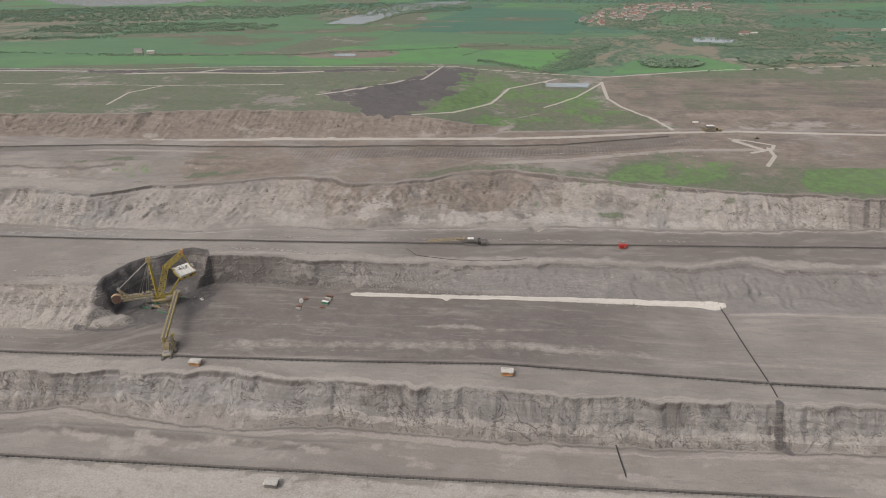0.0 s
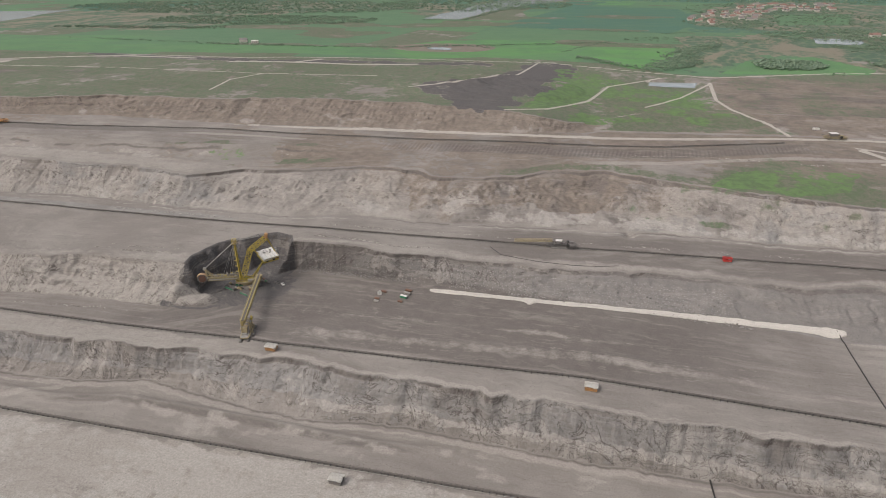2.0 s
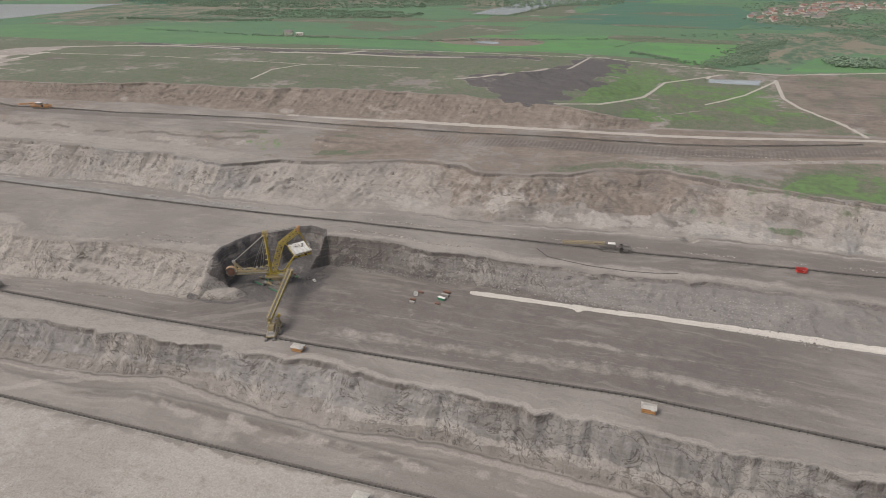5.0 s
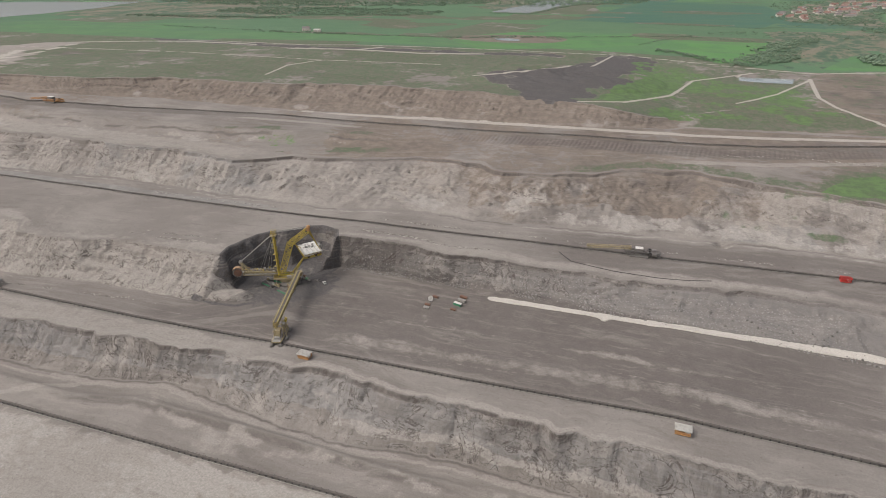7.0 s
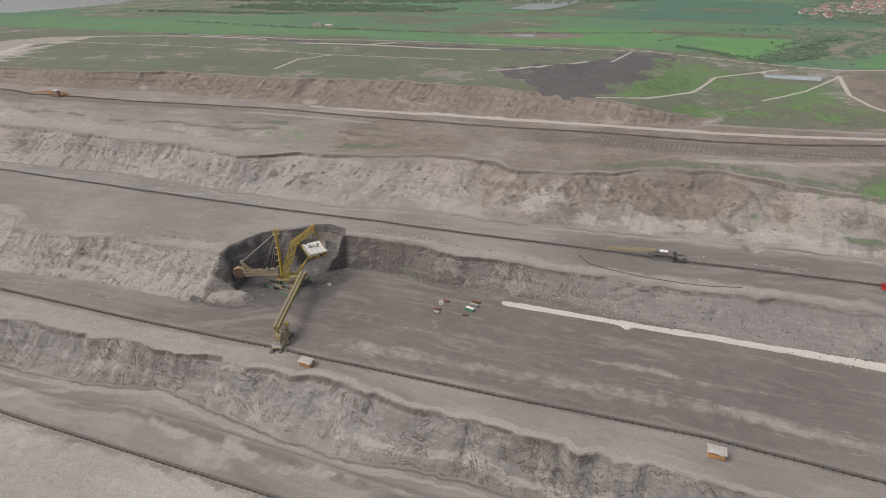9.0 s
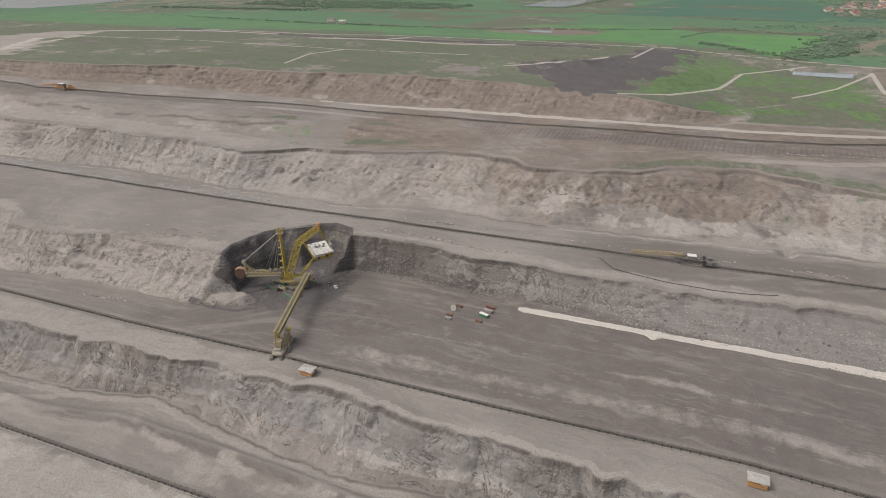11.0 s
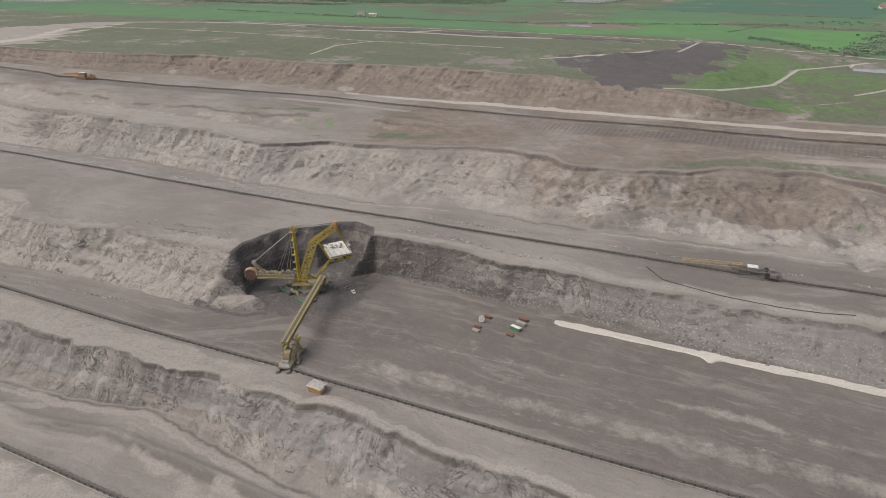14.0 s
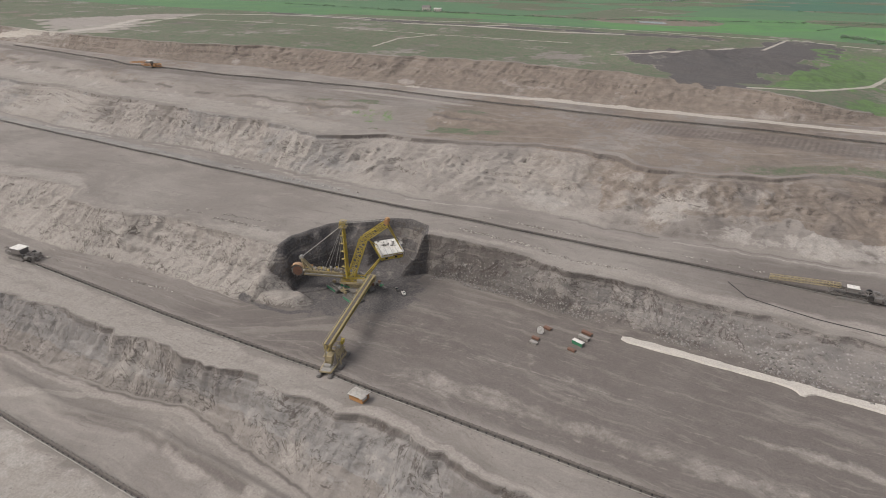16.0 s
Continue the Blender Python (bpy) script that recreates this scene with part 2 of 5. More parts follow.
HAZED_LEAF = leaf_material()

# ---- shape of the land ----
def table(x, *pairs):
    xs, ys = zip(*pairs)
    return np.interp(x, xs, ys)


def lattice(ix, iy, seed):
    h = (ix.astype(np.int64) * 374761393 + iy.astype(np.int64) * 668265263 + seed * 974711) & 0x7FFFFFFF
    h = ((h ^ (h >> 13)) * 1274126177) & 0x7FFFFFFF
    return ((h ^ (h >> 16)) & 0xFFFF) / 65535.0


def vnoise(x, y, seed=0):
    """Smooth value noise in 0..1."""
    x, y = np.broadcast_arrays(np.asarray(x, float), np.asarray(y, float))
    ix, iy = np.floor(x), np.floor(y)
    fx, fy = x - ix, y - iy
    fx, fy = fx * fx * (3 - 2 * fx), fy * fy * (3 - 2 * fy)
    a, b = lattice(ix, iy, seed), lattice(ix + 1, iy, seed)
    c, d = lattice(ix, iy + 1, seed), lattice(ix + 1, iy + 1, seed)
    return (a * (1 - fx) + b * fx) * (1 - fy) + (c * (1 - fx) + d * fx) * fy


def fbm(x, y, seed=0, octaves=4):
    """Fractal noise, about -1..1."""
    total, amp, norm = 0.0, 1.0, 0.0
    for o in range(octaves):
        total = total + amp * (2 * vnoise(np.asarray(x) * 2**o, np.asarray(y) * 2**o, seed + 31 * o) - 1)
        norm += amp
        amp *= 0.5
    return total / norm * 1.6


def ridged(x, y, seed=0):
    """Sharp-edged ribs and gullies, 0..1."""
    return 1 - np.abs(2 * vnoise(x, y, seed) - 1)


def level_b(x):
    return table(x, (-200, -7), (-110, -6.5), (110, 3), (290, -3), (600, -5))


def level_c(x):
    return table(x, (-400, 16), (-150, 18), (60, 13), (300, 12))


def belt_a(x):
    return table(x, (-900, -150), (-266, -92), (-17, -73), (284, -49), (800, -8))


def belt_b(x):
    return table(x, (-900, -58), (-371, -16), (-250, -7.5), (-134, 4), (36, 11.5), (192, 21), (364, 33), (800, 64))


def belt_c(x):
    return table(x, (-1200, 84), (-728, 116), (-451, 136), (-257, 148), (-121, 163), (7, 184), (209, 211), (451, 240), (900, 294))


def belt_d(x):
    return table(x, (-1300, 262), (-1050, 263), (-713, 264), (-568, 296), (-403, 338), (-236, 364), (-80, 392), (69, 424), (158, 443), (299, 500), (420, 515), (900, 570))


def draw_outlines(x):
    """The toe and crest lines of the four faces: y and z of each at x."""
    x = np.asarray(x, float)
    jag = lambda seed, a, s=18.0: a * fbm(x / s, x * 0 + seed, seed, 4) + 0.35 * a * fbm(x / 4.1, x * 0 + seed, seed + 5, 2)
    scallop = lambda seed, a, s: a * (np.abs(2 * vnoise(x / s, x * 0 + 0.5, seed) - 1) - 0.42) + 0.45 * a * (np.abs(2 * vnoise(x / (0.37 * s), x * 0 + 0.5, seed + 3) - 1) - 0.42)
    toe1 = table(x, (-900, -118), (-700, -98), (-336, -62), (-281, -56), (-239, -51), (-193, -36), (-143, -38), (-98, -42), (-58, -41), (5, -28), (93, -28), (177, -21), (298, -8), (700, 30)) + jag(3, 1.5)
    crest1 = table(x, (-900, -100), (-700, -82), (-355, -49), (-305, -37), (-255, -34), (-231, -25), (-203, -26), (-183, -24), (-162, -18), (-142, -19), (-111, -13), (-78, -11), (-30, -14), (9, -11), (42, -15), (119, -14), (224, -4), (293, 7), (349, 14), (700, 48)) + jag(5, 1.3, 11) + scallop(305, 5.0, 22)
    toe2 = table(x, (-900, -32), (-384, 7), (-326, 20), (-271, 26), (-225, 30), (-160, 121), (-124, 127), (-65, 125), (0, 125), (60, 119), (156, 121), (266, 126), (290, 124), (407, 140), (900, 190)) + jag(7, 1.2, 14)
    crest2 = table(x, (-900, -5), (-527, 30), (-469, 47), (-440, 44), (-418, 28), (-360, 39), (-312, 51), (-274, 57), (-228, 57), (-158, 126), (-123, 126), (-100, 122), (-64, 129), (-42, 138), (7, 142), (60, 145), (106, 153), (156, 165), (268, 172), (300, 188), (321, 191), (345, 182), (431, 192), (900, 245)) + jag(11, 1.2, 12) + scallop(311, 5.0, 24)
    crest2 = np.maximum(crest2, toe2 + 5)
    toe3 = table(x, (-1200, 110), (-789, 141), (-610, 147), (-430, 174), (-347, 172), (-280, 175), (-226, 176), (-167, 189), (-103, 204), (-35, 213), (34, 231), (83, 243), (158, 254), (269, 260), (475, 292), (900, 345)) + jag(13, 3, 26)
    crest3 = table(x, (-1200, 172), (-855, 178), (-784, 180), (-722, 198), (-651, 188), (-583, 197), (-508, 198), (-437, 202), (-375, 207), (-330, 200), (-284, 240), (-248, 247), (-190, 273), (-162, 286), (-98, 290), (-80, 277), (-26, 287), (10, 300), (30, 325), (93, 352), (132, 337), (206, 328), (275, 316), (332, 313), (407, 308), (472, 301), (900, 350)) + jag(17, 2.2, 24) + scallop(317, 9.0, 46)
    crest3 = np.maximum(crest3, toe3 + 12)
    toe4 = table(x, (-1300, 274), (-1049, 274), (-737, 286), (-559, 342), (-367, 366), (-253, 396), (-137, 414), (-42, 432), (56, 466), (90, 485), (300, 530), (900, 590)) + jag(19, 2.5, 30)
    crest4 = table(x, (-1300, 296), (-875, 297), (-680, 322), (-592, 380), (-442, 398), (-380, 425), (-288, 456), (-223, 462), (-160, 475), (-65, 482), (-20, 474), (30, 470), (70, 520), (150, 600), (300, 620), (900, 680)) + jag(23, 3, 28) + scallop(323, 10.0, 26)
    crest4 = np.maximum(crest4, toe4 + 9)
    z3 = table(x, (-500, 44), (-100, 41), (300, 38))
    zd = table(x, (-700, 64), (-300, 54), (300, 49))
    z4 = table(x, (-700, 82), (-200, 76), (0, 68), (60, 56), (200, 57))
    zp = table(x, (-500, 93), (-250, 86), (0, 72), (200, 68))
    flat = np.zeros_like(x)
    ys = [flat - 900, toe1, crest1, toe2, crest2, toe3, crest3, toe4, crest4, flat + 760, flat + 1000, flat + 7000]
    zs = [flat - 30, flat - 28, level_b(x), level_b(x) - 1.5, level_c(x), level_c(x), z3, zd, z4, zp, flat + 88, flat + 88]
    return ys, zs


LINE_X = np.arange(-1800.0, 1400.0, 0.4)
LINE_Y, LINE_Z = draw_outlines(LINE_X)


def outlines(x):
    return [np.interp(x, LINE_X, v) for v in LINE_Y], [np.interp(x, LINE_X, v) for v in LINE_Z]


def inside(x, y, corners):
    """Whether each point lies in the polygon."""
    res = np.zeros(x.shape, bool)
    for (x0, y0), (x1, y1) in zip(corners, corners[1:] + corners[:1]):
        hit = ((y0 > y) != (y1 > y)) & (x < (x1 - x0) * (y - y0) / ((y1 - y0) or 1e-9) + x0)
        res ^= hit
    return res


def off_line(x, y, pts):
    """The distance from a line of points."""
    best = np.full(x.shape, 1e9)
    for (x0, y0), (x1, y1) in zip(pts, pts[1:]):
        dx, dy = x1 - x0, y1 - y0
        t = np.clip(((x - x0) * dx + (y - y0) * dy) / (dx * dx + dy * dy), 0, 1)
        best = np.minimum(best, np.hypot(x - x0 - t * dx, y - y0 - t * dy))
    return best


# the bay that the excavator has cut into the bench
BAY_WALL = [(-218, 24), (-220, 36), (-224, 50), (-228, 62), (-231, 73), (-228, 88), (-226, 102), (-218, 113), (-209, 118), (-201, 130), (-187, 139), (-170, 136), (-161, 122)]
BAY = BAY_WALL + [(-140, 116), (-140, 16)]


def blob(x, y, cx, cy, rx, ry, turn=0.0):
    """1 at the middle of an ellipse, 0 at its rim and beyond."""
    c, s = math.cos(radians(turn)), math.sin(radians(turn))
    u, v = ((x - cx) * c + (y - cy) * s) / rx, (-(x - cx) * s + (y - cy) * c) / ry
    return np.clip(1 - (u * u + v * v), 0, 1)


def hump(v, lo, hi, soft):
    """1 between lo and hi, with soft ends."""
    return np.clip((v - lo) / soft + 0.5, 0, 1) * np.clip((hi - v) / soft + 0.5, 0, 1)


def surface(x, y):
    """The height of the ground."""
    x, y = np.broadcast_arrays(np.asarray(x, float), np.asarray(y, float))
    ys, zs = outlines(x)
    z = np.array(zs[0], float) + 0 * y
    for k in range(len(ys) - 1):
        here = (y >= ys[k]) & (y < ys[k + 1]) if k < len(ys) - 2 else y >= ys[k]
        if not here.any():
            continue
        px, py, y0, y1, z0, z1 = x[here], y[here], ys[k][here], ys[k + 1][here], zs[k][here], zs[k + 1][here]
        t = np.clip((py - y0) / np.maximum(y1 - y0, 0.5), 0, 1)
        if k in (1, 3, 5, 7):
            rough = np.clip(5 * t * (1 - t), 0, 1) * np.clip((1 - t) * 9, 0, 1)
            size = {1: 14, 3: 15, 5: 34, 7: 22}[k]
            tall = 2.0 if k in (5, 7) else 3.2
            warp = 0.45 * size * fbm(px / (1.6 * size), py / (1.6 * size), 30 + k, 3)
            # buttresses and scoops, then ever finer ribs
            gully = 0.0
            for o, (f, a) in enumerate(((1.0, 0.60), (0.42, 0.26), (0.17, 0.14))):
                gully = gully + a * ridged((px + warp) / (size * f), (py + 0.6 * warp) / (size * f * tall), 40 + k + 10 * o)
            amp = {1: 0.19, 3: 0.21, 5: 0.24, 7: 0.18}[k]
            t2 = np.clip(t + rough * (amp * (gully - 0.52) + 0.035 * fbm(px / 3.1, py / 3.1, 60 + k, 3)), 0, 1)
            # a few slumped ledges, only here and there
            n = 3.0
            h = t2 * n + 1.1 * fbm(px / 40, py / 40, 70 + k, 3)
            ledge = np.clip(2.2 * fbm(px / 55, py / 35, 75 + k, 2) + 0.1, 0, 1)
            t2 = np.clip(t2 + rough * 0.38 * ledge * (np.floor(h) + np.clip((h - np.floor(h)) * 2.6 - 0.8, 0, 1) - h) / n, 0, 1)
            # talus below, cliff above
            foot = np.clip(0.48 + 0.16 * fbm(px / 30, py * 0, 85 + k, 3), 0.2, 0.75)
            low = 0.80 * foot
            shape = np.where(t2 < foot, t2 * 0.80, low + (t2 - foot) * (1 - low) / (1 - foot))
            lip = np.clip(0.05 + 0.07 * fbm(px / 35, py * 0, 88 + k, 3), 0.0, 0.14)
            shape = shape * (1 - lip) + lip * np.clip((t - 0.955) / 0.035, 0, 1)
            z[here] = z0 + (z1 - z0) * shape + rough * (0.7 if k == 5 else 0.4) * fbm(px / 7, py / 7, 80 + k, 4)
        else:
            z[here] = z0 + (z1 - z0) * t
    cut = inside(x, y, BAY)
    if cut.any():
        px, py = x[cut], y[cut]
        wall = off_line(px, py, BAY_WALL) + 2.2 * fbm(px / 6, py / 6, 91, 4) + 3.4 * (ridged(px / 10, py / 10, 92) - 0.5)
        z[cut] = np.minimum(z[cut], np.maximum(level_b(px) - 1.5 * np.clip((py + 12) / 132, 0, 1), level_c(px) + 1 - 2.3 * np.clip(wall - 0.8, 0, 4) - 1.0 * np.clip(wall - 4.8, 0, 3) - 2.4 * np.clip(wall - 7.8, 0, None)))
    near = y < 640
    z = z + np.where(near, 0.28 * fbm(x / 40, y / 9, 101, 4), 0.0)
    z = z + 5.0 * np.minimum(1, 1.7 * blob(x, y, -211, 43, 21, 9.5, 14)) * (1 + 0.25 * fbm(x / 6, y / 6, 97))
    rib = hump(x, -170, 330, 30) * hump(y, belt_d(x) - 38, belt_d(x) - 12, 5)
    z = z + 0.40 * rib * np.sin(x * 2 * np.pi / 4.6 + 1.5 * fbm(x / 60, y / 30, 95, 2))
    # scarp, spoil lobes and dumps on the benches
    left = np.clip((-150 - x) / 120, 0, 1)
    bench = table(x, (-1300, 215), (-700, 226), (-400, 262), (-150, 330))
    z = z + left * 3.5 * np.clip((y - bench + 3 * fbm(x / 20, 0, 9)) / 10, -1, 1) * np.exp(-((y - bench) / 45) ** 2)
    mound = table(x, (-400, -88), (-238, -74), (-200, -62), (-150, -58), (-92, -55), (-26, -54), (40, -46))
    z = z + np.clip((60 - x) / 60, 0, 1) * np.clip((x + 420) / 80, 0, 1) * 2.6 * np.exp(-((y - mound - 3) / 3.2) ** 2)
    heap = blob(x, y, -105, 620, 150, 95, 18) ** 0.6
    z = z + 9 * heap * (1 + 0.5 * fbm(x / 40, y / 30, 120))
    z = z - 5.5 * np.exp(-(((x - 128) / 5) ** 2 + ((y - 243) / 6) ** 2))
    return z
# ---- end of shape ----


# ---- the ground ----
def near_line(x, y, pts, width):
    """1 on a line of points, falling to 0 at twice its half width."""
    return np.clip(1.5 - off_line(x, y, pts) / width, 0, 1)


POND = [(132, 771), (170, 780), (207, 786), (203, 760), (200, 736), (160, 733), (131, 736)]
POND_REEDS = [(-320, 963), (-285, 975), (-258, 952), (-261, 929), (-300, 932)]
POND_FAR = [(479, 1358), (530, 1366), (578, 1366), (570, 1300), (545, 1240), (500, 1248), (468, 1245)]
RIVER = [(-568, 1682), (-585, 1900), (-576, 2109), (-589, 2739), (-430, 2950), (-277, 3042), (-300, 2700), (-382, 2491), (-447, 2028), (-446, 1649)]
LAKE_WEST = [(-2600, 1100), (-2500, 1500), (-2033, 1716), (-1811, 1191), (-1756, 938), (-2300, 820)]
LAKE_NORTH = [(-2900, 3300), (-1786, 3290), (-1700, 3000), (-1791, 2715), (-2056, 2569), (-2500, 2850)]
WATERS = [("pond", POND), ("pond", POND_REEDS), ("pond", POND_FAR), ("river", RIVER), ("lake", LAKE_WEST), ("lake", LAKE_NORTH)]
FIELDS = [
    (0.95, [(-13, 938), (30, 1126), (179, 1078), (164, 882), (102, 847)]),
    (0.85, [(-376, 839), (-384, 984), (-316, 1094), (14, 1169), (-39, 963), (-289, 787)]),
    (0.72, [(-1400, 780), (-939, 800), (-817, 864), (-409, 921), (-300, 800), (-855, 700), (-1400, 640)]),
    (0.05, [(-294, 1459), (-183, 2459), (213, 2366), (268, 1778), (173, 1388)]),
    (0.80, [(245, 845), (295, 948), (411, 1009), (494, 914), (475, 878)]),
    (0.45, [(-1060, 1049), (-1125, 1807), (-753, 2100), (-455, 1447), (-466, 996), (-825, 874)]),
    (0.60, [(511, 2160), (747, 2171), (651, 1762), (459, 1691)]),
    (0.20, [(809, 1921), (1516, 2700), (979, 1482), (747, 1463)]),
    (0.55, [(-300, 1120), (-280, 1420), (170, 1360), (200, 1110), (20, 1180)]),
]
SCRUB = [
    [(10, 1200), (28, 1260), (226, 1330), (432, 1400), (600, 1300), (900, 1300), (1300, 1350), (1300, 1000), (900, 930), (520, 930), (345, 1010), (240, 870), (170, 880), (185, 1010), (180, 1090)],
    [(200, 1700), (293, 1560), (430, 1500), (700, 1450), (900, 1600), (1000, 2000), (900, 3000), (500, 2900), (300, 2300)],
    [(-1700, 1050), (-1171, 1110), (-998, 1225), (-1150, 1500), (-1202, 1675), (-700, 1700), (-620, 1560), (-520, 1700), (-560, 2500), (-1600, 2500), (-2000, 1500)],
    [(-420, 900), (-373, 965), (-177, 1075), (-170, 1010), (-195, 949), (-300, 900)],
]
TRACKS = [
    (2.6, [(-476, 449), (-490, 520), (-466, 575)]), (2.2, [(-1100, 500), (-735, 550), (-466, 575), (-288, 623)]),
    (3.0, [(-204, 547), (-150, 585), (-107, 648), (-80, 740), (-66, 846)]), (3.0, [(-47, 488), (3, 515), (50, 608), (70, 712), (149, 794)]),
    (3.6, [(304, 532), (287, 574), (245, 629), (228, 675), (225, 780)]), (2.6, [(225, 775), (180, 680), (130, 610)]),
    (4.5, [(-581, 654), (-447, 685), (-350, 700), (-262, 740)]), (4.5, [(-1003, 585), (-900, 632), (-808, 662), (-668, 668)]), (9.0, [(-935, 310), (-950, 379), (-1010, 470)]), (4, [(-470, 680), (-440, 720)]),
    (5.0, [(-1089, 284), (-935, 297), (-926, 365), (-950, 430), (-987, 557)]), (4.0, [(400, 458), (374, 490)]), (3.2, [(371, 499), (395, 490), (418, 477), (412, 462), (383, 443)]), (3.2, [(408, 466), (407, 434), (388, 396)]),
    (3.0, [(-845, 674), (-581, 696), (-210, 813), (-47, 861), (113, 831), (233, 815), (417, 878), (743, 944), (1200, 1000)]),
]


def ground_covers(x, y):
    """What lies on the ground: three layers of four amounts each."""
    ys, _ = outlines(x)
    _, toe1, crest1, toe2, crest2, toe3, crest3, toe4, crest4 = ys[:9]
    n1, n2 = fbm(x / 60, y / 60, 201), fbm(x / 25, y / 25, 202)
    coal = np.zeros(x.shape)
    brown, sand, grass, clay, crop, track, shade, damp_lip_shade, rubble, pale, scrub, lush = (np.zeros(x.shape) for _ in range(12))
    # foreground and lower bench
    a = belt_a(x)
    sand = np.maximum(sand, np.where(y < a - 3, 0.78 + 0.25 * n2, 0))
    pale = np.maximum(pale, np.where(y < a - 4, np.clip(0.55 + 0.35 * n1, 0, 0.9), 0))
    sand = np.maximum(sand, 0.62 * hump(y, crest1 + 1, belt_b(x) - 4 + 3 * n2, 5) * np.clip((-60 - x) / 100, 0.15, 1))
    mound = table(x, (-400, -88), (-238, -74), (-200, -62), (-150, -58), (-92, -55), (-26, -54), (40, -46))
    damp_lip_shade = np.maximum(damp_lip_shade, 0.85 * hump(y, mound - 2.5, mound + 2.5, 3) * hump(x, -245, 20, 40))
    sand = np.maximum(sand, 0.7 * hump(y, toe1 - 9, toe1 - 2, 4) * (n1 > 0))
    sand = np.maximum(sand, 0.9 * near_line(x, y, [(-292, -90), (-262, -70), (-248, -62)], 2.6))
    sand = np.maximum(sand, 0.8 * hump(y, a + 4, toe1 - 10, 8) * np.clip(fbm(x / 24, y / 9, 261) * 1.3, 0, 1))
    # first face: grey clay above, pale layer below
    f1 = (y - toe1) / np.maximum(crest1 - toe1, 1)
    on1 = hump(f1, 0.02, 1.0, 0.06)
    east = np.clip((x + 90) / 40, 0, 1)
    clay = np.maximum(clay, on1 * np.where(f1 > 0.40, 0.95, 0.40) * (0.85 + 0.15 * east))
    sand = np.maximum(sand, on1 * (1 - east) * np.clip(0.05 + 0.6 * n2, 0, 0.8))
    damp_lip_shade = np.maximum(damp_lip_shade, on1 * hump(f1, 0.55, 1.0, 0.1) * np.clip(0.25 + 0.35 * n2, 0, 0.6))
    pale = np.maximum(pale, on1 * east * hump(f1 + 0.06 * n2, 0.20, 0.42, 0.08) * 0.75)
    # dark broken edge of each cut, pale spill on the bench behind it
    damp_lip_shade = np.maximum(damp_lip_shade, 0.9 * hump(f1, 0.92, 0.995, 0.04) * np.clip(0.8 + 0.8 * n2, 0, 1))
    sand = np.maximum(sand, np.clip(0.75 + 0.5 * n2, 0, 0.95) * hump(y, crest1 + 0.5, crest1 + 5 + 2 * n2, 1.5))
    # ditches and wheel tracks along the toes
    damp_lip_shade = np.maximum(damp_lip_shade, 0.95 * hump(y, toe1 - 3.0, toe1 - 1.0, 1.4))
    sand = np.maximum(sand, 0.8 * hump(y, toe1 - 8.5, toe1 - 5.5, 2))
    damp_lip_shade = np.maximum(damp_lip_shade, 0.8 * hump(y, toe3 - 4.5, toe3 - 2.0, 2) * (fbm(x / 80, 0, 233) > -0.3))
    pale = np.maximum(pale, 0.7 * hump(y, toe3 - 9, toe3 - 6, 2) * (fbm(x / 60, 3, 234) > -0.1))
    coal = np.maximum(coal, 0.95 * near_line(x, y, [(290.5, 8), (290, 1), (290, -7)], 2.6))
    coal = np.maximum(coal, 0.8 * near_line(x, y, [(290, -6), (297, -11)], 2.4))
    damp_lip_shade = np.maximum(damp_lip_shade, 0.9 * near_line(x, y, [(289, -2), (292, -9)], 6))
    sand = np.maximum(sand, near_line(x, y, [(290, 123), (330, 129), (407, 136), (600, 158)], 1.8))
    # pit floor
    floor = hump(y, belt_b(x) + 3, toe2 + 4, 8)
    damp_lip_shade = np.maximum(damp_lip_shade, floor * np.clip(0.78 + 0.20 * n1 - np.clip(np.abs(x + 20) - 120, 0, None) / 500, 0, 1))
    coal = np.maximum(coal, 0.66 * blob(x, y, -180, 78, 56, 58) ** 0.6 * (y > 20))
    bay = inside(x, y, BAY)
    wall = off_line(x, y, BAY_WALL)
    coal = np.maximum(coal, np.where(bay, np.clip(1.25 - wall / 34, 0.45, 1.0), 0) * hump(x, -244, -160, 8) * hump(y, 42, 150, 22))
    coal = np.maximum(coal, 0.8 * np.clip(1 - wall / 2.5, 0, 1) * (y > 58))
    coal = np.maximum(coal, 0.65 * near_line(x, y, [(-232, 31), (-212, 31), (-196, 34), (-187, 42)], 2.6))
    coal = np.where(blob(x, y, -211, 43, 21, 9.5, 14) > 0.12, 0, coal)
    sand = np.maximum(sand, 1.0 * (blob(x, y, -211, 43, 21, 9.5, 14) > 0.12))
    sand = np.maximum(sand, 0.62 * hump(y, 60, 66 + 5 * n2, 5) * hump(x, 30, 120, 30))
    sand = np.maximum(sand, 0.5 * hump(y, 26 + 0.07 * x, 40 + 0.05 * x + 6 * n1, 7) * hump(x, -110, 420, 40))
    for cx, cy, rx, ry, w0 in ((-95, 62, 30, 22, 1.3), (-110, 58, 55, 30, 1.1), (-70, 52, 46, 17, 1.2), (-128, 75, 30, 34, 1.2)):
        ring = np.abs(np.hypot((x - cx) / rx, (y - cy) / ry) - 1) * min(rx, ry)
        sand = np.maximum(sand, 0.34 * np.clip(1.5 - ring / w0, 0, 1) * (fbm(x / 30, y / 30, 240) > -0.15) * (y > belt_b(x) + 8))
    for off in (14, 19, 34, 45, 52, 70):
        line = belt_b(x) + off + 5 * fbm(x / 110, off, 243, 2)
        sand = np.maximum(sand, 0.5 * hump(y, line - 0.8, line + 0.8, 1.2) * (fbm(x / 50, off, 244) > 0.0) * floor)
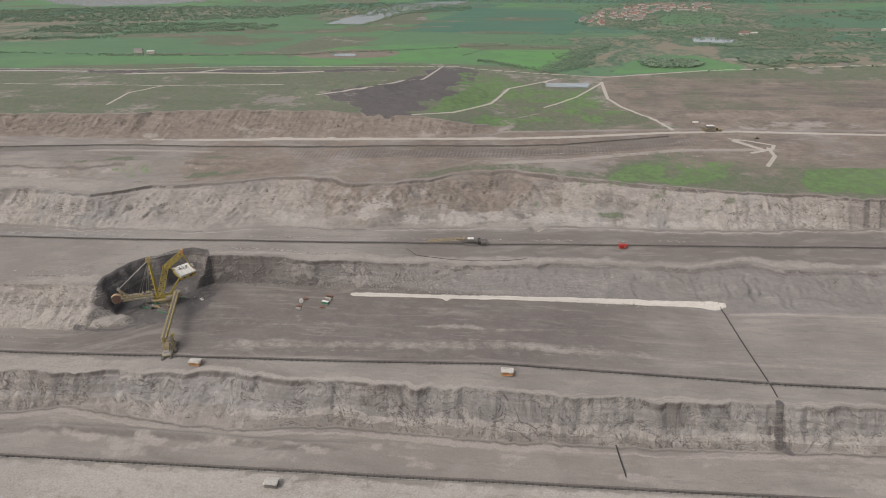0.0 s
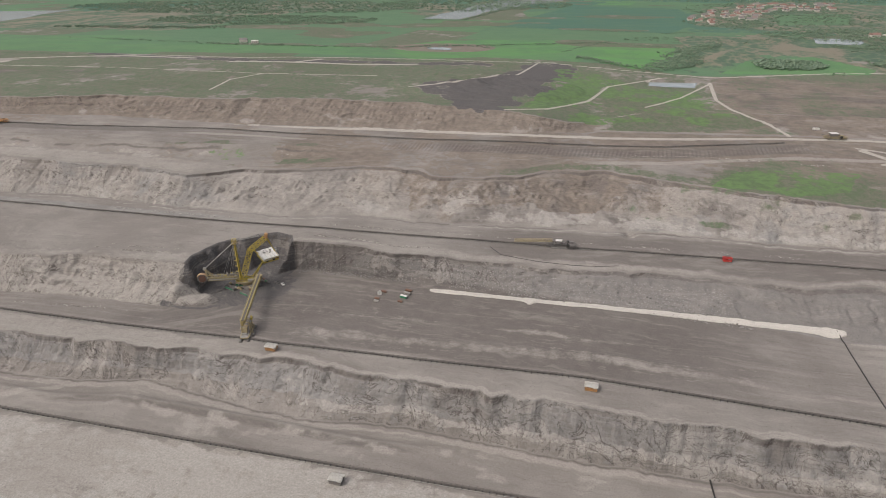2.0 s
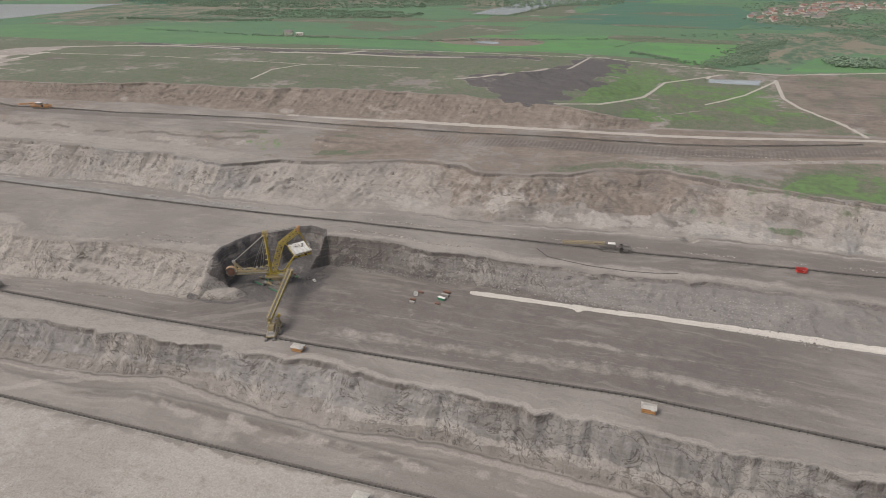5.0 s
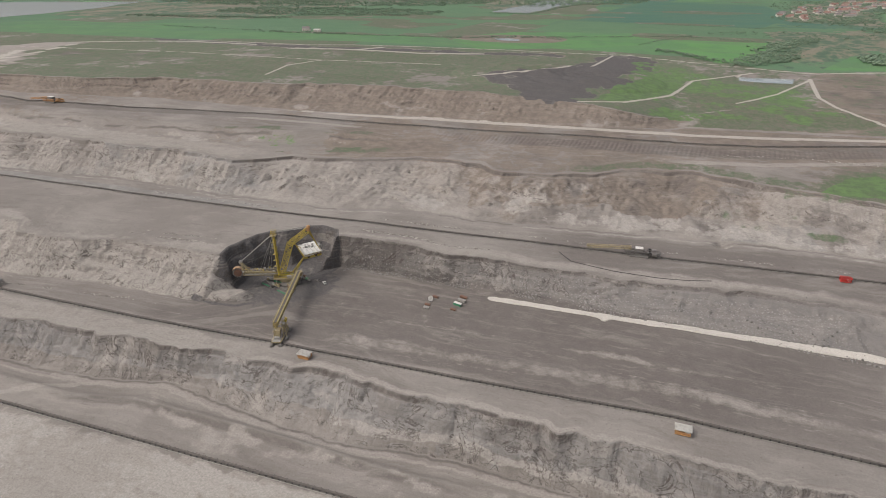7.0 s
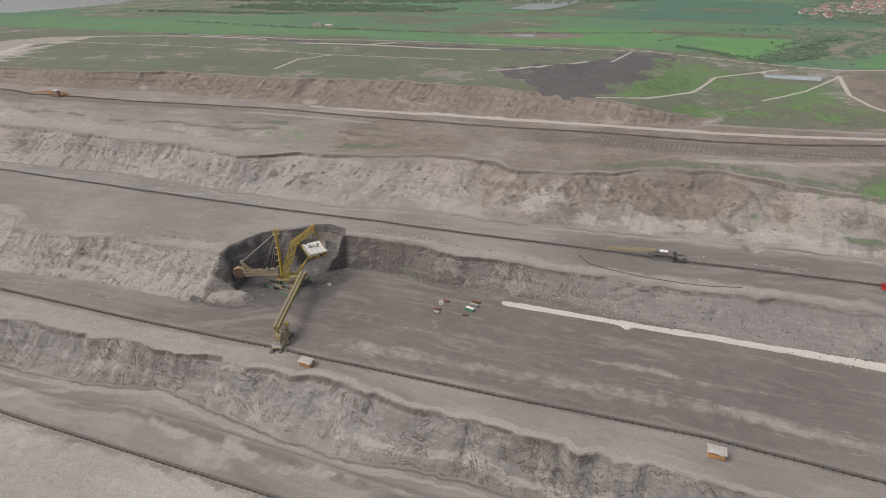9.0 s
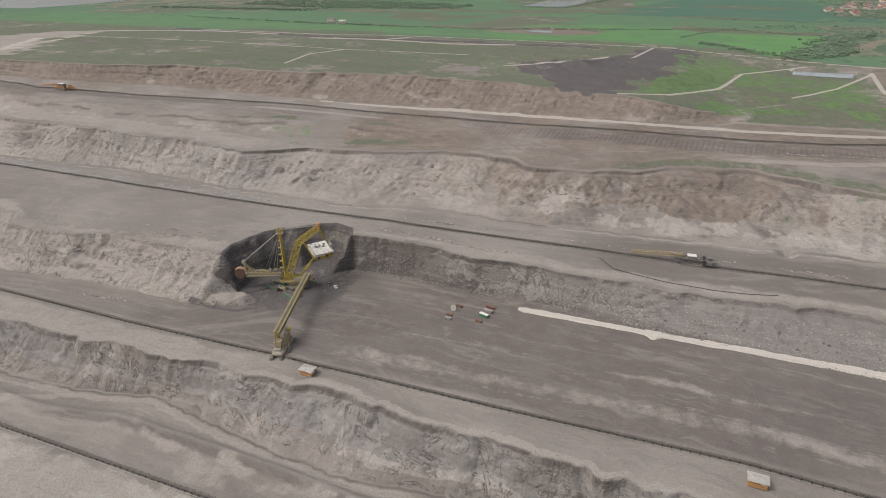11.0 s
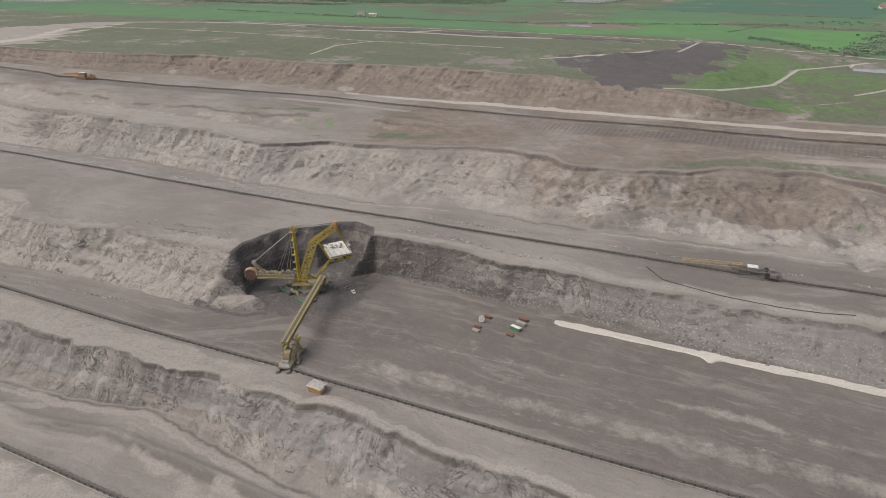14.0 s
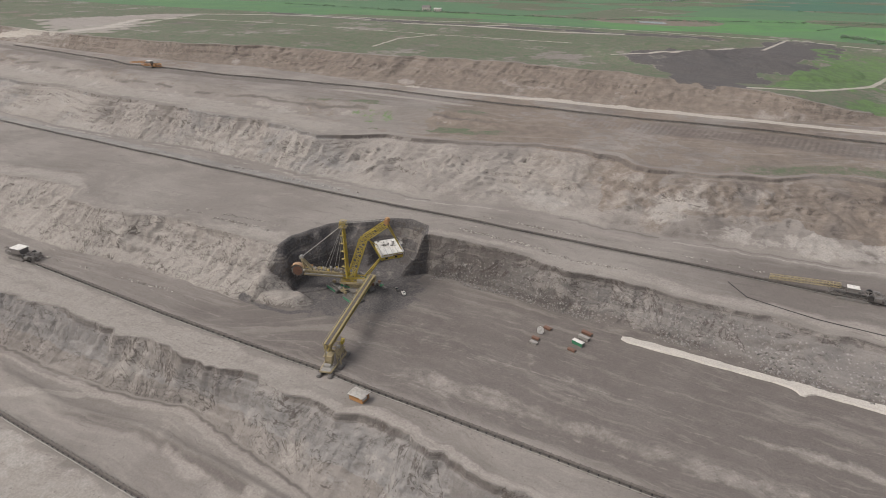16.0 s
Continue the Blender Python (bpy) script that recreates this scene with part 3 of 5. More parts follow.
    # second face
    f2 = (y - toe2) / np.maximum(crest2 - toe2, 1)
    on2 = hump(f2, 0.0, 1.0, 0.08)
    clay = np.maximum(clay, on2 * np.clip((x + 165) / 10, 0, 1) * 0.95)
    rubble = np.maximum(rubble, on2 * np.clip((x + 160) / 15, 0, 1) * np.where(f2 < 0.75, 0.85, 0.3) * hump(x, -160, 215, 50))
    rubble = np.maximum(rubble, 0.6 * hump(y, toe2 - 5, toe2 + 3, 4) * hump(x, -160, 120, 20))
    damp_lip_shade = np.maximum(damp_lip_shade, on2 * np.where(f2 > 0.9, 0.95, 0.52) * np.clip((x + 165) / 10, 0, 1))
    damp_lip_shade = np.maximum(damp_lip_shade, on2 * np.clip((-70 - x) / 60, 0, 0.85) * (x > -165))
    rubble = np.maximum(rubble, 0.8 * hump(y, crest2 + 13, crest2 + 16, 2) * np.clip((-20 - x) / 60, 0, 1))
    sand = np.maximum(sand, np.where(bay, 0, on2 * np.clip((-190 - x) / 8, 0, 1) * (0.78 + 0.2 * n2)))
    # third bench and third face
    clay = np.maximum(clay, 0.7 * hump(y, belt_c(x) + 3, belt_c(x) + 16, 6) * np.clip((-100 - x) / 200, 0, 1))
    sand = np.maximum(sand, 0.62 * hump(y, crest2 + 2, crest2 + 16 + 8 * n1, 8))
    damp_lip_shade = np.maximum(damp_lip_shade, 0.62 * hump(y, crest2 + 10, toe3 - 10, 8) * np.clip((x + 60) / 80, 0, 1))
    f3 = (y - toe3) / np.maximum(crest3 - toe3, 1)
    on3 = hump(f3, 0.0, 1.02, 0.05)
    sand = np.maximum(sand, on3 * np.clip(0.60 + 0.35 * n2 - 0.3 * hump(x, -70, 130, 80), 0, 1))
    clay = np.maximum(clay, on3 * np.clip((-190 - x) / 150, 0, 0.75) * (n1 > -0.1))
    brown = np.maximum(brown, on3 * hump(x + 20 * n1, -190, 220, 90) * np.clip(0.25 + 0.6 * n2 + 0.95 * hump(f3, 0.35, 1.1, 0.3) - 0.35, 0, 1))
    dome = inside(x + 5 * n2, y + 6 * n2, [(22, 305), (44, 345), (93, 362), (120, 330), (108, 300), (92, 270), (39, 262)])
    brown = np.maximum(brown, on3 * np.where(dome, 1.0, 0))
    brown = np.maximum(brown, on3 * inside(x + 4 * n2, y + 4 * n2, [(-108, 270), (-88, 290), (-60, 285), (-66, 233), (-85, 219)]))
    sand = np.where(dome, 0, sand)
    brown = np.maximum(brown, on3 * 0.95 * blob(x, y, -48, 236, 16, 34))
    pale = np.maximum(pale, on3 * hump(x, -30, 460, 60) * hump(f3, 0.03, 0.24 + 0.14 * n2, 0.1) * 0.58)
    pale = np.maximum(pale, on3 * np.clip(n2 - 0.25, 0, 1) * 0.9 * (f3 < 0.7))
    pale = np.maximum(pale, 0.7 * blob(x, y, -126, 218, 24, 14) ** 0.5 + 0.7 * blob(x, y, -42, 238, 17, 24) ** 0.5)
    pale = np.where(dome & (f3 > 0.25), 0, pale)
    damp_lip_shade = np.maximum(damp_lip_shade, hump(f3, 0.955, 0.995, 0.02) * hump(x, -330, 460, 40) * 0.9)
    sand = np.where((f3 > 0.94) & (f3 < 1.02), 0, sand)
    grass = np.maximum(grass, on3 * hump(x, 90, 420, 60) * np.clip(0.15 + 0.6 * n2, 0, 1) * (f3 > 0.25) * 0.8)
    clay = np.maximum(clay, on3 * hump(x, 110, 900, 60) * np.clip(0.5 + 0.6 * n1, 0, 0.9))
    damp_lip_shade = np.maximum(damp_lip_shade, on3 * hump(x, -60, 900, 60) * np.clip(0.30 + 0.6 * fbm(x / 18, y / 30, 236), 0, 0.8))
    brown = np.maximum(brown, on3 * hump(x, 110, 900, 60) * np.clip(0.35 + 0.7 * n2, 0, 0.9) * (f3 > 0.3))
    grass = np.maximum(grass, 0.8 * blob(x, y, 205, 275, 22, 8))
    # upper bench
    up = hump(y, crest3 + 3, toe4, 6)
    brown = np.maximum(brown, up * np.clip(0.62 + 0.28 * n1, 0, 1) * np.clip((x + 420) / 160, 0.62, 1))
    damp_lip_shade = np.maximum(damp_lip_shade, up * np.clip(0.30 + 0.3 * n2, 0, 1) * np.clip((x + 300) / 160, 0.1, 1))
    sand = np.maximum(sand, up * np.clip((-260 - x) / 90, 0, 1) * hump(y, crest3, crest3 + 42, 16) * 0.62)
    grass = np.maximum(grass, up * hump(x, -330, -200, 40) * hump(y, crest3 + 18, crest3 + 44, 14) * np.clip(0.45 + n2, 0, 0.8))
    grass = np.maximum(grass, up * hump(x, 180, 900, 60) * np.clip(0.85 + 0.45 * n1 - (y - crest3) / 170, 0, 1))
    grass = np.maximum(grass, up * hump(x, -30, 260, 60) * hump(y, crest3, crest3 + 26, 12) * 0.55)
    scarp = table(x, (-1300, 215), (-700, 226), (-400, 262), (-150, 330)) + 4 * n2
    left = np.clip((-150 - x) / 120, 0, 1)
    damp_lip_shade = np.maximum(damp_lip_shade, left * 0.85 * hump(y, scarp - 2, scarp + 2.5, 3) * (n1 > -0.3))
    pale = np.maximum(pale, left * 0.5 * hump(y, scarp - 26, scarp - 4, 8) * np.clip(0.6 + 0.7 * n2, 0, 1))
    damp_lip_shade = np.maximum(damp_lip_shade, left * 0.55 * hump(y, scarp + 8, belt_d(x) - 4, 10) * np.clip(0.7 + 0.5 * n1, 0, 1))
    grass = np.maximum(grass, left * 0.7 * hump(y, scarp + 6, scarp + 22, 8) * hump(x, -420, -170, 60) * np.clip(0.55 + 0.6 * n2, 0, 1))
    d = belt_d(x)
    damp_lip_shade = np.maximum(damp_lip_shade, hump(y, d - 42, d - 4, 7) * hump(x, -120, 330, 60) * 0.66)
    damp_lip_shade = np.maximum(damp_lip_shade, hump(y, d - 18, d - 2, 7) * np.clip((-330 - x) / 100, 0, 1) * 0.7)
    sand = np.maximum(sand, 0.8 * hump(y, d - 62, d - 50, 6) * hump(x, 60, 420, 60))
    sand = np.maximum(sand, 0.85 * hump(y, d - 24, d - 15, 4) * hump(x, -420, -260, 40))
    ribs = (np.sin(x * 2 * np.pi / 4.6 + 1.5 * fbm(x / 60, y / 30, 95, 2)) > 0.2) * hump(y, d - 38, d - 12, 4) * hump(x, -170, 330, 30)
    pale = np.maximum(pale, 0.22 * ribs)
    road = table(x, (-1300, 274), (-1049, 274), (-737, 284), (-547, 326), (-343, 372), (-200, 402), (-57, 425), (60, 452), (159, 475), (302, 519), (385, 534), (574, 541), (1000, 580))
    track = np.maximum(track, hump(y, road - 5, road + 4, 4) * np.clip((x + 480) / 250, 0.35, 1))
    # fourth face and the plain behind it
    f4 = (y - toe4) / np.maximum(crest4 - toe4, 1)
    brown = np.maximum(brown, hump(f4, 0.0, 1.05, 0.08) * 0.85 * np.clip((110 - x) / 60, 0, 1))
    sand = np.maximum(sand, hump(f4, 0.0, 0.5, 0.2) * np.clip(n2, 0, 1) * 0.8)
    slope = hump(f4, 0.06, 1.05, 0.08) * np.clip((x - 60) / 40, 0, 1)
    brown = np.maximum(brown, slope * np.clip(0.8 + 0.3 * n1, 0, 1))
    damp_lip_shade = np.maximum(damp_lip_shade, slope * np.clip(0.25 + 0.4 * n2, 0, 1))
    grass = np.maximum(grass, slope * np.clip(0.5 + 0.5 * n1 - (x - 200) / 300, 0, 0.9))
    plain = hump(y, crest4 + 4, 9e9, 10) * np.ones(x.shape)
    grass = np.maximum(grass, plain * np.clip(0.80 + 0.45 * n1 + 0.2 * n2, 0.35, 1))
    steppe = plain * hump(x, 215, 900, 60) * (y < 830)
    brown = np.maximum(brown, steppe * np.clip(0.85 + 0.3 * n1, 0, 1))
    damp_lip_shade = np.maximum(damp_lip_shade, steppe * np.clip(0.3 + 0.5 * n2, 0, 0.8))
    grass = grass * (1 - 0.5 * steppe * (y > 560))
    grass = np.maximum(grass, 0.95 * blob(x, y, 200, 575, 90, 45) ** 0.4)
    black = inside(x + 14 * n2, y + 14 * n1, [(-202, 545), (-150, 520), (-101, 488), (-74, 478), (-50, 495), (-38, 560), (6, 590), (-18, 640), (15, 760), (0, 858), (-75, 845), (-112, 640)])
    patchy = np.clip(0.95 + 0.35 * fbm(x / 45, y / 70, 231), 0, 1.0) * np.where(y > 640, 0.8, 1)
    coal = np.maximum(coal, np.where(black, patchy, 0))
    grass = np.where(black, 0.25 * (y > 600), grass)
    coal = np.maximum(coal, 0.8 * near_line(x, y + 12 * n2 + 8 * n1, [(-900, 665), (-581, 672), (-447, 690), (-262, 748), (-150, 800)], 13))
    grass = np.where((coal > 0.3) & (y > 640), 0, grass)
    lush = 0.9 * inside(x + 10 * n2, y + 10 * n2, [(-40, 500), (0, 512), (45, 605), (60, 705), (20, 760), (5, 650), (-25, 560)])
    brown = np.maximum(brown, plain * (y < 830) * np.clip(fbm(x / 120, y / 50, 251) * 1.2, 0, 0.7))
    damp_lip_shade = np.maximum(damp_lip_shade, plain * (y < 800) * np.clip(fbm(x / 150, y / 40, 252) - 0.1, 0, 1) * 1.1)
    sand = np.maximum(sand, 0.8 * blob(x, y, -1000, 310, 160, 60) + 0.8 * blob(x, y, -1020, 470, 90, 160))
    pale = np.maximum(pale, plain * (y < 640) * np.clip(fbm(x / 45, y / 22, 207) - 0.62, 0, 1) * 2.2)
    # fields in the distance
    edge = table(x, (-1400, 640), (-845, 674), (-581, 696), (-210, 813), (-47, 861), (113, 831), (233, 815), (417, 878), (743, 944), (2000, 1100))
    far = y > edge + 6
    cu, cv = x / 260 + 0.35 * fbm(x / 700, y / 700, 211, 2), y / 420 + 0.35 * fbm(x / 700, y / 700, 212, 2)
    ident = vnoise(np.floor(cu) * 7.3, np.floor(cv) * 5.1, 215)
    crop = np.maximum(crop, np.where(far & (ident > 0.36), 0.9, 0))
    shade = np.where(far, 0.15 + 0.75 * vnoise(np.floor(cu) * 3.7, np.floor(cv) * 9.1, 219), shade)
    for cx, cy, rx, ry, turn in ((-1500, 2100, 780, 450, 5), (-950, 1380, 360, 130, 8), (-500, 2600, 440, 350, 0), (560, 1950, 340, 540, -25), (900, 1250, 400, 190, 15), (700, 3200, 1350, 380, 0)):
        wood = blob(x + 60 * n1, y + 60 * n2, cx, cy, rx, ry, turn) > 0
        crop, shade = np.where(wood, 0.9, crop), np.where(wood, 0.02, shade)
    for s, corners in FIELDS:
        here = inside(x, y, corners)
        crop, shade = np.where(here, 0.95, crop), np.where(here, s, shade)
    reeds = blob(x, y, -285, 965, 110, 70, 12) > 0
    crop, brown, grass = np.where(reeds, 0, crop), np.where(reeds, 0.8, brown), np.where(reeds, 0.35, grass)
    fallow = far & (fbm(x / 300, y / 160, 223, 3) > 0.55) & (y > 1050)
    crop, brown = np.where(fallow, 0, crop), np.where(fallow, 0.75, brown)
    for width, pts in TRACKS:
        track = np.maximum(track, near_line(x, y, pts, width if width >= 4 else 0.75 * width))
    # rough ground with scrub between the fields
    for corners in SCRUB:
        here = inside(x + 25 * n1, y + 40 * n2, corners)
        scrub = np.where(here, 0.85, scrub)
    for s, corners in FIELDS:
        scrub = np.where(inside(x, y, corners), 0, scrub)
    # green slopes on the old benches
    lush = np.maximum(lush, np.clip(0.28 + 0.35 * n2, 0, 1) * inside(x + 6 * n2, y + 6 * n2, [(-352, 275), (-300, 295), (-262, 285), (-275, 262), (-327, 255)]))
    sand = np.maximum(sand, 0.87 * inside(x + 20 * n2, y + 20 * n2, [(-1160, 380), (-920, 292), (-855, 345), (-985, 470), (-1000, 590), (-1060, 560)]))
    grass = np.where(sand > 0.85, np.where(x < -840, 0, grass), grass)
    lush = np.maximum(lush, np.clip(0.62 + 0.4 * n2, 0, 0.9) * inside(x + 6 * n2, y + 6 * n2, [(205, 336), (235, 385), (304, 404), (354, 406), (330, 345), (281, 325)]))
    lush = np.maximum(lush, 0.95 * inside(x + 6 * n2, y + 6 * n2, [(405, 322), (421, 385), (474, 403), (560, 410), (560, 345), (480, 320)]))
    lush = np.maximum(lush, np.clip(0.42 + 0.6 * n2, 0, 0.85) * inside(x + 9 * n2, y + 9 * n1, [(-35, 492), (15, 480), (80, 500), (120, 540), (215, 545), (270, 560), (235, 640), (200, 730), (120, 720), (60, 790), (-20, 830), (-10, 640)]))
    track = track * (0.75 + 0.5 * vnoise(x / 9, y / 9, 281))
    # a coordinate across the benches, in metres, that follows their edges
    across = np.zeros(x.shape)
    for a, b, wide in zip(ys[:9], ys[1:10], (850, 16, 136, 30, 50, 70, 110, 30, 290)):
        across = across + wide * np.clip((y - a) / np.maximum(b - a, 1), 0, 1)
    across = across + np.clip(y - 760, 0, None)
    on_face = np.maximum.reduce([on1, on2, on3, hump(f4, 0, 1, 0.05)])
    return [(coal, brown, sand, grass), (clay, crop, track, shade), (damp_lip_shade, rubble, pale, scrub), (x, across, on_face, lush)]


def build_ground():
    us = np.concatenate([np.linspace(-3300, -620, 190, endpoint=False), np.arange(-620, 470, 1.3), np.linspace(470, 1100, 90)])
    ys, _ = outlines(us)
    counts = [80, 60, 100, 60, 56, 100, 80, 44, 110]
    rows = []
    for k, c in enumerate(counts):
        for i in range(c):
            t = i / c
            if k == 0:
                t = 1 - (1 - t) ** 2.2
            rows.append(ys[k] + (ys[k + 1] - ys[k]) * t)
    y0 = 760.0
    while y0 < 7000:
        rows.append(us * 0 + y0)
        y0 += max(3.4, (y0 / 1000) ** 2 * 7)
    yy = np.array(rows)
    # behind the pit the columns fan out towards the horizon
    spread = 1 + np.clip(yy - 560, 0, None) / 700
    xx = -150 + (us[None, :] + 150) * spread
    nr, nc = yy.shape
    zz = surface(xx, yy)
    for _, corners in WATERS:
        cx, cy = np.mean(corners, 0)
        big = [(cx + 1.12 * (px - cx), cy + 1.12 * (py - cy)) for px, py in corners]
        zz = np.where(inside(xx, yy, big), float(surface(np.array([cx]), np.array([cy]))[0]) - 0.8, zz)
    verts = np.stack([xx, yy, zz], -1).reshape(-1, 3).astype(np.float32)
    idx = np.arange(nr * nc).reshape(nr, nc)
    quads = np.stack([idx[:-1, :-1], idx[:-1, 1:], idx[1:, 1:], idx[1:, :-1]], -1).reshape(-1, 4)
    me = bpy.data.meshes.new("ground")
    me.vertices.add(len(verts))
    me.vertices.foreach_set("co", verts.ravel())
    me.loops.add(quads.size)
    me.loops.foreach_set("vertex_index", quads.ravel().astype(np.int32))
    me.polygons.add(len(quads))
    me.polygons.foreach_set("loop_start", np.arange(0, quads.size, 4, dtype=np.int32))
    me.update(calc_edges=True)
    me.polygons.foreach_set("use_smooth", np.ones(len(quads), bool))
    for name, parts in zip(("soil", "cover", "wear", "course"), ground_covers(xx, yy)):
        att = me.color_attributes.new(name, "FLOAT_COLOR", "POINT")
        att.data.foreach_set("color", np.stack([(p if name == "course" else np.clip(p, 0, 1)) + 0 * xx for p in parts], -1).astype(np.float32).ravel())
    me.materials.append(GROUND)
    return tagged(new("ground", me), "dusty grey-brown benches of an opencast mine with green farmland behind", "ground", kind="structure")


build_ground()


def ground_at(x, y):
    return float(surface(np.array([float(x)]), np.array([float(y)]))[0])


# ---- building helpers ----
def part(name, bm, material, parent=None, label=""):
    """Links a bmesh as one mesh object, under a thing or a part."""
    me = bpy.data.meshes.new(name)
    bm.normal_update()
    bm.to_mesh(me)
    bm.free()
    me.materials.append(material)
    ob = new(name, me)
    ob.parent = parent
    if label:
        ob["label"] = label
    return ob


def again(ob, parent, m):
    """Another object on the same mesh."""
    o = new(ob.name.split(".")[0], ob.data)
    o.parent = parent
    o.matrix_local = m
    return o


def thing(name, x, y, z, turn=0.0, label="", category="", group="", kind=""):
    ob = new(name)
    ob.matrix_world = pose(x, y, z, 0, 0, turn)
    return tagged(ob, label, category, group, kind)


def box(bm, x0, y0, z0, x1, y1, z1, bevel=0.0):
    m = Matrix.LocRotScale(((x0 + x1) / 2, (y0 + y1) / 2, (z0 + z1) / 2), None, (x1 - x0, y1 - y0, z1 - z0))
    vs = bmesh.ops.create_cube(bm, size=1, matrix=m)["verts"]
    if bevel:
        es = {e for v in vs for e in v.link_edges}
        bmesh.ops.bevel(bm, geom=list(es), offset=bevel, segments=2, affect="EDGES")
    return bm


def beam(bm, a, b, w, h=None):
    """A square bar from a to b."""
    a, b = Vector(a), Vector(b)
    d = b - a
    q = d.to_track_quat("Z", "Y")
    m = Matrix.LocRotScale((a + b) / 2, q, (w, h or w, d.length))
    bmesh.ops.create_cube(bm, size=1, matrix=m)
    return bm


def tube(bm, a, b, r, seg=10, r2=None):
    a, b = Vector(a), Vector(b)
    d = b - a
    m = Matrix.LocRotScale((a + b) / 2, d.to_track_quat("Z", "Y"), None)
    bmesh.ops.create_cone(bm, cap_ends=True, segments=seg, radius1=r, radius2=r if r2 is None else r2, depth=d.length, matrix=m)
    return bm


def truss(bm, a, b, width, height, bays, chord=0.5, web=0.26, side=None):
    """A box truss from a to b: four chords with posts and diagonals."""
    a, b = Vector(a), Vector(b)
    d = (b - a).normalized()
    s = Vector(side) if side else d.cross(Vector((0, 0, 1))).normalized()
    u = s.cross(d).normalized()
    corner = lambda t, i, j: a + (b - a) * t + s * (i * width / 2) + u * (j * height / 2)
    for i in (-1, 1):
        for j in (-1, 1):
            beam(bm, corner(0, i, j), corner(1, i, j), chord)
    for k in range(bays + 1):
        t = k / bays
        for i in (-1, 1):
            beam(bm, corner(t, i, -1), corner(t, i, 1), web)
            beam(bm, corner(t, -1, i), corner(t, 1, i), web)
        if k < bays:
            t2 = (k + 1) / bays
            for i in (-1, 1):
                f = 1 if k % 2 else -1
                beam(bm, corner(t, i, -f), corner(t2, i, f), web)
                beam(bm, corner(t, -f, i), corner(t2, f, i), web)
    return bm


# ---- water ----
def build_water(name, corners):
    pts = []
    for (x0, y0), (x1, y1) in zip(corners, corners[1:] + corners[:1]):
        for i in range(6):
            t = i / 6
            wob = 0.02 * math.hypot(x1 - x0, y1 - y0) * math.sin(7 * t + x0)
            pts.append((x0 + (x1 - x0) * t + wob, y0 + (y1 - y0) * t + wob))
    cx, cy = np.mean(corners, 0)
    z = ground_at(cx, cy) - 0.35
    bm = bmesh.new()
    bm.faces.new([bm.verts.new((px, py, z)) for px, py in pts])
    label = {"pond": "small still grey pond in grassland", "river": "pale grey backwater among meadows", "lake": "wide pale grey lake beyond the fields"}[name]
    tagged(part(name, bm, WATER), label, name, kind="structure")


for kind, corners in WATERS:
    build_water(kind, corners)


# ---- belt conveyors ----
def belt_conveyor(line, x0, x1, label, step=4.0):
    xs = np.arange(x0, x1 + 0.1, step)
    ysl = line(xs)
    zs_ = surface(xs, ysl)
    zs_ = np.convolve(np.pad(zs_, 4, mode="edge"), np.ones(9) / 9, "valid")
    zs_ = np.maximum(zs_, surface(xs, ysl) + 0.0)
    mid = len(xs) // 2
    t = thing("belt_conveyor", float(xs[mid]), float(ysl[mid]), float(zs_[mid]), 0, label, "conveyor", "bench conveyors")
    o = Vector((xs[mid], ysl[mid], zs_[mid]))
    pts = [Vector((float(a), float(b), float(c))) - o for a, b, c in zip(xs, ysl, zs_)]
    dirs = [((pts[min(i + 1, len(pts) - 1)] - pts[max(i - 1, 0)]).normalized()) for i in range(len(pts))]
    sides = [Vector((-d.y, d.x, 0)).normalized() for d in dirs]

    def ribbon(profile):
        bm = bmesh.new()
        rings = [[bm.verts.new(p + s * u + Vector((0, 0, v))) for u, v in profile] for p, s in zip(pts, sides)]
        for a, b in zip(rings, rings[1:]):
            for i in range(len(profile)):
                j = (i + 1) % len(profile)
                bm.faces.new((a[i], a[j], b[j], b[i]))
        return bm

    part("belt", ribbon([(-0.75, 1.35), (-0.4, 1.1), (0.4, 1.1), (0.75, 1.35), (0.75, 1.25), (0.4, 1.0), (-0.4, 1.0), (-0.75, 1.25)]), RUBBER, t, "troughed black rubber belt")
    part("return_belt", ribbon([(-0.7, 0.6), (0.7, 0.6), (0.7, 0.5), (-0.7, 0.5)]), RUBBER, t)
    for s in (-1, 1):
        part("side_rail", ribbon([(s * 0.95 - 0.1, 1.0), (s * 0.95 + 0.1, 1.0), (s * 0.95 + 0.1, 0.75), (s * 0.95 - 0.1, 0.75)]), GREY, t)
    part("walkway", ribbon([(-1.65, 0.40), (-1.15, 0.40), (-1.15, 0.30), (-1.65, 0.30)]), LIGHT_STEEL, t, "narrow dusty steel walkway")
    bm = bmesh.new()
    for s in (-1, 1):
        box(bm, -0.2, s * 0.95 - 0.18, -0.4, 0.2, s * 0.95 + 0.18, 0.95)
    box(bm, -0.35, -1.6, -0.4, 0.35, 1.6, 0.14)
    box(bm, -0.3, -1.25, 0.82, 0.3, 1.25, 0.96)
    box(bm, -0.14, 0.85, 0.95, 0.14, 1.2, 1.3)
    box(bm, -0.22, -1.45, 0.95, 0.22, -0.85, 1.3)
    first = None
    for p, d in zip(pts, dirs):
        m = Matrix.LocRotScale(p, d.to_track_quat("X", "Z"), None)
        if first is None:
            first = part("support_frame", bm, DARK if step == 4.0 else GREY, t)
            first.matrix_local = m
        else:
            again(first, t, m)


belt_conveyor(belt_a, -640, 420, "dark bench belt conveyor on pale sandy ground")
belt_conveyor(belt_b, -396, 560, "dark bench belt conveyor along the pit floor")
